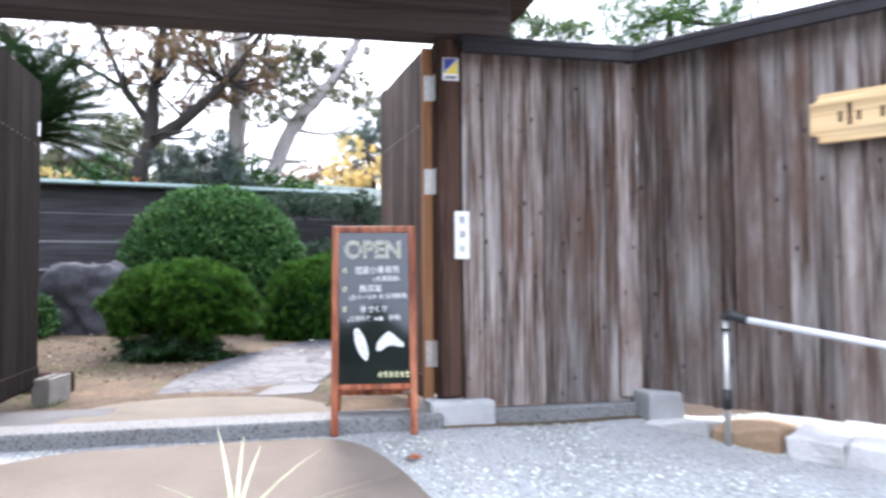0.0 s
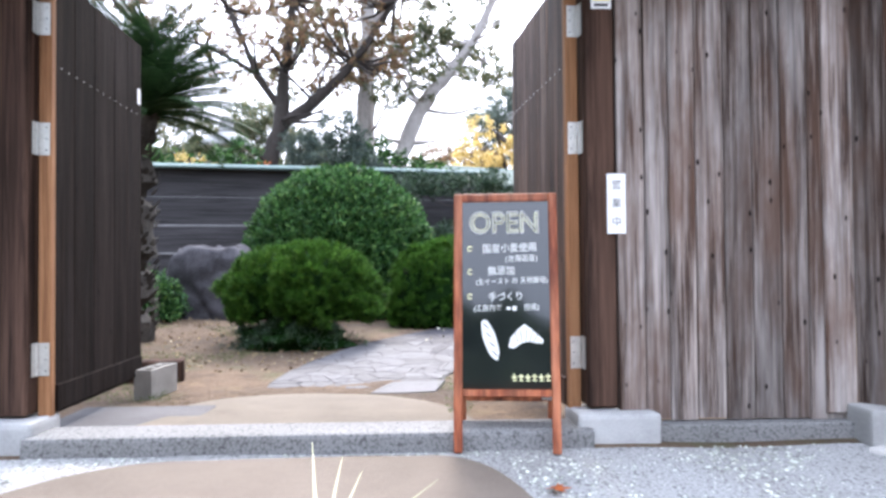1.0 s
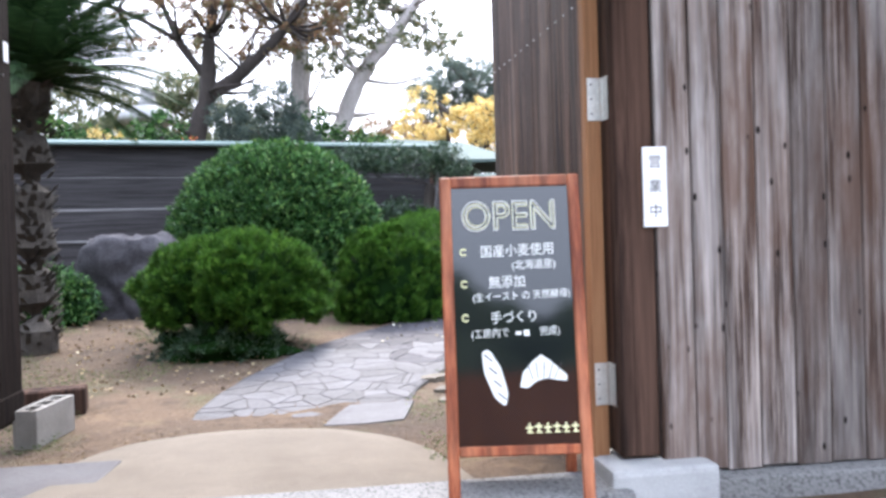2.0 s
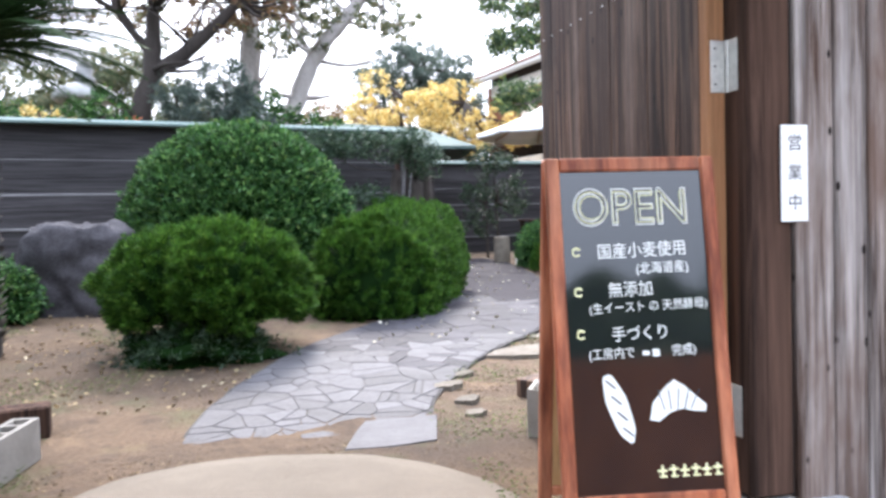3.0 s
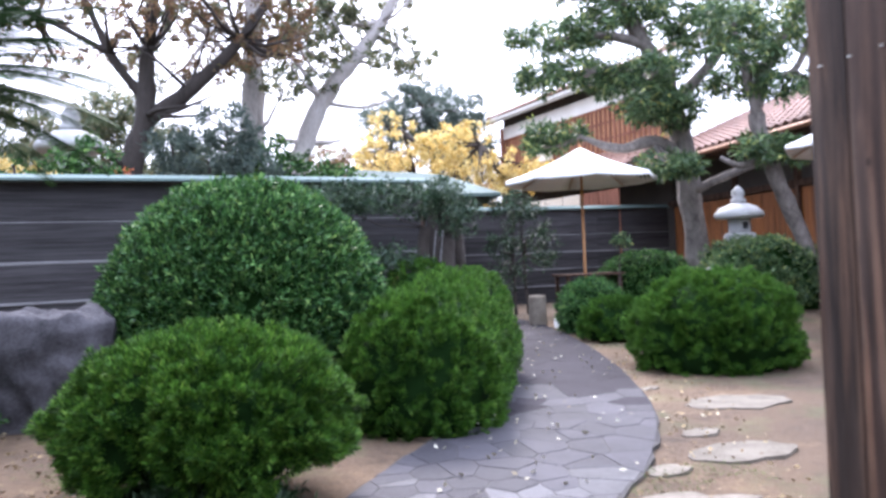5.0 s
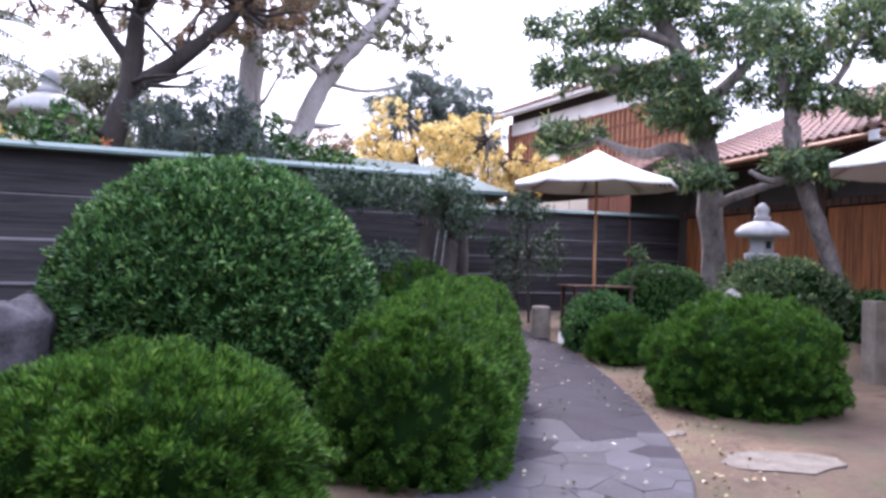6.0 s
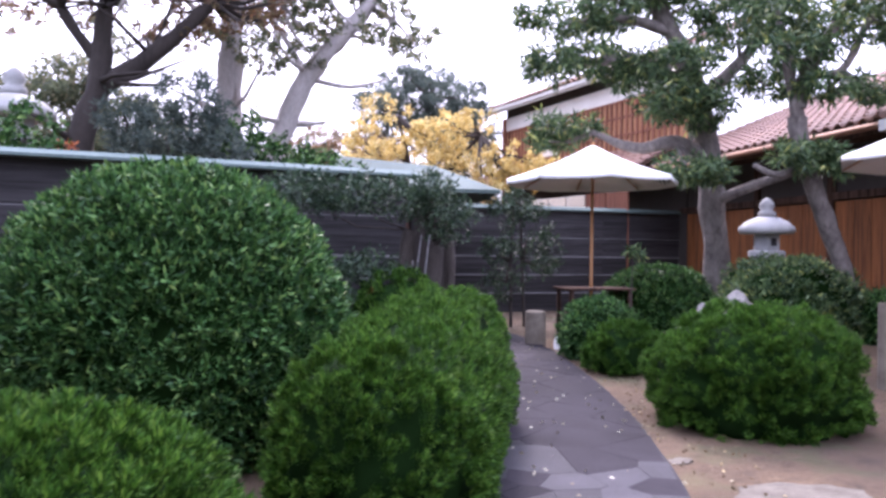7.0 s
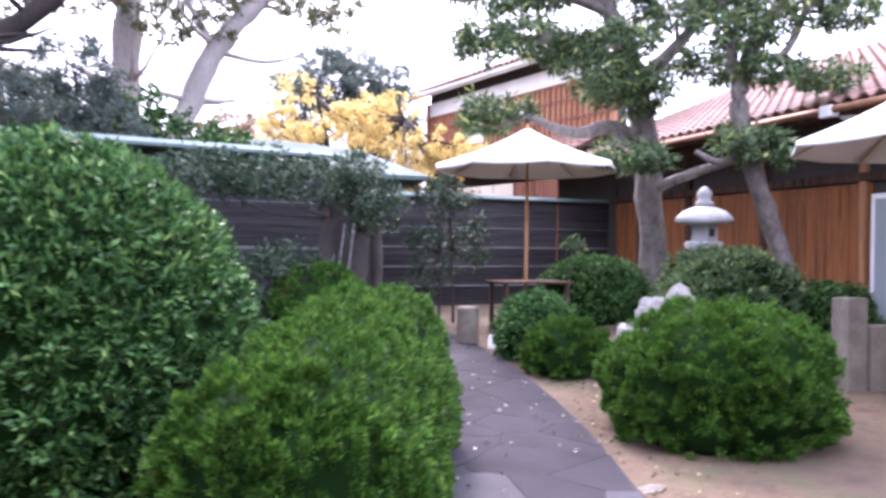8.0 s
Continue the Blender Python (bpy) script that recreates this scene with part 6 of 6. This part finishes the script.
# ---- cycad ----
def cycad(at, trunk_h, n, label):
    rng = random.Random(61)
    t = thing("cycad", at, label, "palm")
    b = bmesh.new()
    pts = [(0.02 * math.sin(i * 1.3), 0, trunk_h * i / 10) for i in range(11)]
    tube(pts, [0.16 + 0.02 * math.sin(i * 2.1) for i in range(11)], 14, b, 0.25)
    part("trunk", b, M_CYCAD_BARK, t, "shaggy grey-brown trunk")
    v = []
    r2 = np.random.default_rng(62)
    for i in range(520):
        a, z = r2.uniform(0, 6.28), r2.uniform(0.05, trunk_h)
        p = np.array([0.165 * math.cos(a), 0.165 * math.sin(a), z])
        o = np.array([math.cos(a), math.sin(a), 0.9]) * 0.055
        sd = np.array([-math.sin(a), math.cos(a), 0]) * 0.025
        v.append([p - sd, p + sd, p + sd * 0.6 + o, p - sd * 0.6 + o])
    part("husk", quad_mesh("husk", np.array(v), M_CYCAD_BARK), M_CYCAD_BARK, t)
    for k in range(n):
        a = 2.399 * k + rng.uniform(-0.2, 0.2)
        el = radians(88 - 80 * (k / n) + rng.uniform(-6, 6))
        ln = rng.uniform(1.05, 1.40)
        pts, p, e = [], np.array([0.06 * math.cos(a), 0.06 * math.sin(a), trunk_h]), el
        for i in range(13):
            pts.append(p.copy())
            p = p + ln / 12 * np.array([math.cos(a) * math.cos(e), math.sin(a) * math.cos(e), math.sin(e)])
            e -= radians(4.0)
        fr = part("frond", tube(pts, [0.013 * (1 - 0.07 * i) for i in range(13)], 5), L_CYCAD, t)
        q = []
        side = np.array([-math.sin(a), math.cos(a), 0])
        for i in range(6, 80):
            f = i / 80 * 12
            j = min(int(f), 11)
            c = pts[j] + (pts[j + 1] - pts[j]) * (f - j)
            d = (pts[j + 1] - pts[j]) / np.linalg.norm(pts[j + 1] - pts[j])
            up = np.cross(side, d)
            w = 0.17 * math.sin(math.pi * (0.12 + 0.82 * i / 80))
            for s in (-1, 1):
                tip = c + s * side * w * 0.8 + d * w * 0.62 - up * w * 0.18 * (1 if up[2] > 0 else -1)
                q.append([c - d * 0.0055, c + d * 0.0055, tip + d * 0.0025, tip - d * 0.0025])
        part("leaflet_fringe", quad_mesh("leaflet_fringe", np.array(q), L_CYCAD), L_CYCAD, fr)


cycad((-2.20, 9.0, 0.10), 2.30, 128, "cycad palm with stiff dark fronds on a shaggy trunk")


# ---- the house ----
def tiled_slope(parent, y0, y1, eave, ridge, pitch=0.27, course=0.30, objects=False, deck=None):
    """Pantile rows on a slope that climbs along +x from eave (x, z) to ridge (x, z), rows set along y."""
    L = math.hypot(ridge[0] - eave[0], ridge[1] - eave[1])
    ang = math.atan2(ridge[1] - eave[1], ridge[0] - eave[0])
    rows, cols = int(L / course), int((y1 - y0) / pitch)
    prof = [(-0.5, 0.0), (-0.36, 0.060), (-0.14, 0.085), (0.08, 0.055), (0.26, 0.010), (0.5, 0.004)]
    tile = bmesh.new()
    ringa = [tile.verts.new((-0.02, u * pitch, w + 0.042)) for u, w in prof]
    ringb = [tile.verts.new((course + 0.02, u * pitch, w + 0.002)) for u, w in prof]
    low = [tile.verts.new((-0.02, u * pitch, w + 0.005)) for u, w in prof]
    for i in range(len(prof) - 1):
        tile.faces.new((ringa[i], ringb[i], ringb[i + 1], ringa[i + 1]))
        tile.faces.new((low[i], ringa[i], ringa[i + 1], low[i + 1]))
    bmesh.ops.recalc_face_normals(tile, faces=tile.faces[:])
    me = mesh_of(tile, "roof_tile", M_TILE)
    if me.polygons[0].normal.z < 0:
        me.flip_normals()
    mats = []
    for c in range(cols):
        for r in range(rows):
            d = r * course
            mats.append(Matrix.Translation((eave[0] + d * math.cos(ang), y0 + (c + 0.5) * pitch, eave[1] + d * math.sin(ang))) @ Matrix.Rotation(-ang, 4, "Y"))
    count = 0
    rest = bmesh.new()
    for mt in mats:
        if objects and count < 300:
            o = new("roof_tile", me)
            o.parent = parent
            o.matrix_basis = mt
            count += 1
        else:
            n0 = len(rest.verts)
            rest.from_mesh(me)
            rest.verts.ensure_lookup_table()
            bmesh.ops.transform(rest, matrix=mt, verts=rest.verts[n0:])
    ob = part("tiles", rest, M_TILE, parent)
    tagged(ob, kind="stuff")
    # solid deck under the tiles
    b = bmesh.new()
    q = [(eave[0] - 0.02, eave[1] - 0.01), (ridge[0], ridge[1] - 0.01), (ridge[0], ridge[1] - 0.10), (eave[0] - 0.02, eave[1] - 0.10)]
    e0 = [b.verts.new((x, y0, z)) for x, z in q]
    e1 = [b.verts.new((x, y1, z)) for x, z in q]
    for i in range(4):
        b.faces.new((e0[i], e0[(i + 1) % 4], e1[(i + 1) % 4], e1[i]))
    b.faces.new(e0)
    b.faces.new(list(reversed(e1)))
    bmesh.ops.recalc_face_normals(b, faces=b.faces[:])
    part("roof_deck", b, deck or M_POST, parent)


def house():
    h = thing("house", (10.4, 16.0, 0.25), "single-storey brown timber house with a red-brown tiled roof", "house")
    # local coordinates: the garden wall lies in the plane x = 0
    y0, y1 = -8.0, 7.8
    part("wall", box((0.14, y1 - y0, 3.5), (0.09, (y0 + y1) / 2, 1.75)), M_DARKWALL, h, "dark upper wall")
    k = 0
    y = y0
    while y < y1 - 0.1:
        w = 0.44
        if not (-1.95 < y < -0.1):
            part("panel", box((0.025, w - 0.012, 2.35), (0.005, y + w / 2, 1.25), 0.003), M_HOUSE, h)
        y += w
        k += 1
    for y in (-7.9, -5.3, -2.6, 0.06, 2.2, 4.4, 6.2, 7.7):
        part("pillar", box((0.10, 0.13, 3.4), (-0.02, y, 1.7), 0.006), M_EDGE if y in (0.06, 7.7) else M_POST, h)
    part("beam", box((0.10, y1 - y0, 0.14), (-0.025, (y0 + y1) / 2, 2.52), 0.006), M_POST, h)
    w = part("window", box((0.05, 1.75, 2.1), (-0.005, -0.95, 1.2), 0.004), M_RAIL, h, "pale aluminium sliding window")
    glass = nodes_of("window_glass")
    glass[3].inputs["Base Color"].default_value = (0.25, 0.28, 0.30, 1)
    glass[3].inputs["Roughness"].default_value = 0.05
    for yy in (-1.37, -0.52):
        part("pane", box((0.02, 0.74, 1.9), (-0.028, yy, 1.22), 0.002), glass[0], w)
    rf = part("roof", box((0.05, y1 - y0 + 0.2, 0.12), (-1.13, (y0 + y1) / 2, 3.36), 0.006), M_POST, h, "red-brown pantiled roof")
    tiled_slope(rf, y0 - 0.1, y1 + 0.4, (-1.18, 3.46), (5.9, 6.38), objects=True)
    part("gutter", tube([(-1.24, y0 - 0.1, 3.40), (-1.24, y1 + 0.4, 3.40)], [0.055, 0.055], 10), M_COPPER, h, "brown copper gutter", True)
    part("soffit", box((1.15, y1 - y0, 0.03), (-0.6, (y0 + y1) / 2, 3.45), 0, pose(0, 0, 0)), M_POST, h)
    part("downpipe", tube([(-1.15, -0.4, 3.42), (-1.10, -0.55, 3.30), (-0.7, -0.8, 3.18), (-0.25, -1.0, 3.05), (-0.12, -1.0, 2.8), (-0.12, -1.0, 0.0)], [0.05] * 6, 10), M_RAIL, h, "white plastic downpipe", True)
    part("gutter_outlet", box((0.16, 0.22, 0.17), (-1.22, -0.4, 3.38), 0.02), M_RAIL, h, "white plastic gutter outlet")


def upper_house():
    """Taller house behind: latticed upper wall, white band, tiled roofs."""
    ang = math.degrees(math.atan2(-6.1, 1.45)) + 90
    h = thing("tall_house", (8.25, 32.0, 0.25), "two-storey timber house with a latticed upper wall", "house", rz=ang)
    # local: wall in the plane x = 0, running to -y (towards the garden)
    L = 9.0
    part("wall", box((0.3, L, 6.6), (0.2, -L / 2, 3.3)), M_DARKWALL, h)
    part("gable_wall", box((7.0, 0.3, 6.4), (3.6, -0.1, 3.2)), M_LATTICE, h)
    part("band", box((0.06, L, 0.46), (0.02, -L / 2, 5.98), 0.004), M_PLASTER, h, "white plaster band")
    part("lower_wall", box((0.08, L, 2.1), (0.01, -L / 2, 4.70)), M_ORANGE, h, "orange boarding behind the lattice")
    n = int(L / 0.22)
    for i in range(min(n, 66)):
        part("lattice_bar", box((0.05, 0.07, 2.05), (-0.05, -0.15 - i * 0.22, 4.70)), M_LATTICE, h)
    for z in (3.75, 4.25, 4.75, 5.25, 5.70):
        part("lattice_rail", box((0.04, L, 0.05), (-0.045, -L / 2, z)), M_LATTICE, h)
    part("shutter", box((0.07, 0.9, 0.9), (-0.05, -2.9, 5.0), 0.004), M_SHOJI, h, "pale screen behind the lattice")
    up = part("upper_roof", box((0.05, L + 0.6, 0.14), (-0.40, -L / 2 + 0.3, 6.44), 0.005), M_PLASTER, h, "tiled upper roof")
    tiled_slope(up, -L, 0.7, (-0.46, 6.54), (3.6, 8.2), deck=M_PLASTER)
    lo = part("lower_roof", box((0.05, L, 0.10), (-1.55, -L / 2, 3.47), 0.005), M_POST, h, "tiled lower roof")
    tiled_slope(lo, -L, 0.5, (-1.6, 3.55), (0.0, 4.35))
    part("corner_post", box((0.12, 0.12, 6.2), (-0.04, -0.02, 3.1)), M_LATTICE, h)
    for i in range(5):
        part("screen", box((0.04, 0.85, 2.0), (-1.42, -4.5 - i * 0.9, 2.0), 0.003), M_SHOJI if i < 3 else M_LATTICE, h)


house()
upper_house()


# ---- small plants and litter ----
def striped_grass(at, blades, label):
    t = thing("striped_grass", at, label, "grass")
    for k, (dx, dy, h) in enumerate(blades):
        b = bmesh.new()
        prev = None
        for i in range(7):
            f = i / 6
            c = Vector((dx * f * f, dy * f * f, h * f * (1.1 - 0.25 * f)))
            w = 0.015 * (1 - f) + 0.001
            s = Vector((w, w * 0.3, 0))
            cur = (b.verts.new(c - s), b.verts.new(c + Vector((0, w * 0.5, 0))), b.verts.new(c + s))
            if prev:
                b.faces.new((prev[0], prev[1], cur[1], cur[0]))
                b.faces.new((prev[1], prev[2], cur[2], cur[1]))
            prev = cur
        part("blade", b, L_GRASS, t)


striped_grass((0.30, 3.45, ground_z(0.30, 3.45)), ((-0.13, 0.85, 0.36), (0.08, 0.60, 0.30), (0.35, 0.48, 0.30), (0.66, 0.16, 0.24), (0.55, 0.10, 0.20), (-0.3, 0.1, 0.28), (0.0, 0.72, 0.33)), "tuft of long cream-striped grass blades")


def off_path(x, y):
    p = min(LINE, key=lambda q: (q[0] - x) ** 2 + (q[1] - y) ** 2)
    return math.hypot(p[0] - x, p[1] - y) > p[2] - 0.05


L_PALE = leafy("pale_dry_leaf", [(0.0, (0.16, 0.13, 0.09)), (1.0, (0.46, 0.43, 0.38))], 0.8, 0.1)


def litter(name, label, n, area, mat, seed, size, where=None):
    rng = np.random.default_rng(seed)
    xy = np.stack([rng.uniform(area[0], area[1], n), rng.uniform(area[2], area[3], n)], 1)
    if where:
        xy = np.array([q for q in xy if where(q[0], q[1])])
    pos = np.array([(x, y, ground_z(x, y) + rng.uniform(0.012, 0.03) + (0.0 if off_path(x, y) else 0.03)) for x, y in xy])
    up = np.tile(np.array([[0.0, 0.0, 0.0]]), (len(pos), 1))
    up[:, :2] = rng.normal(size=(len(pos), 2))
    me = leaf_mesh(name, pos, up, size[0], size[1], mat, rng, 0.15)
    tagged(new(name, me), label, "leaves", kind="stuff")


litter("leaf_litter", "dry brown leaves scattered over the garden soil", 1100, (-3.6, -0.2, 7.2, 11.0), L_LITTER, 71, (0.04, 0.022), off_path)
litter("leaf_litter", "dry brown leaves and twigs beside the path", 1800, (1.2, 5.2, 8.0, 17.0), L_LITTER, 72, (0.045, 0.024), lambda x, y: off_path(x, y) and abs(x - 0.37 * (y - 3.2) ) < 0.9)
litter("leaf_litter", "pale fallen leaves on the path stones", 420, (0.6, 4.2, 8.6, 17.0), L_PALE, 73, (0.05, 0.03), lambda x, y: not off_path(x, y) and y > 8.5)
litter("moss", "thin short green moss and weeds on the soil", 22000, (-3.6, -0.9, 6.0, 10.6), L_MOSS, 74, (0.02, 0.006), lambda x, y: noise.noise((x * 0.9, y * 0.9, 3)) > 0.0)
litter("moss", "thin short green moss and weeds by the stones", 12000, (0.75, 2.6, 5.4, 8.8), L_MOSS, 75, (0.02, 0.006), lambda x, y: off_path(x, y) and noise.noise((x * 1.3, y * 1.3, 9)) > 0.02)
lf = thing("fallen_leaf", (1.13, 4.30, ground_z(1.13, 4.30) + 0.012), "dry orange-brown fallen maple leaf on the gravel", "leaf")
b = bmesh.new()
out = []
for i in range(20):
    a = 2 * math.pi * i / 20
    r = 0.065 if i % 4 == 0 else 0.045 if i % 2 == 0 else 0.026
    out.append(b.verts.new((r * math.cos(a), r * math.sin(a), 0.008 * math.sin(a * 2) + 0.01)))
b.faces.new(out)
bmesh.ops.solidify(b, geom=b.faces[:], thickness=0.002)
part("blade", b, L_RED, lf)

# ---- paving pieces, last ----
garden_path()
stepping_stones()
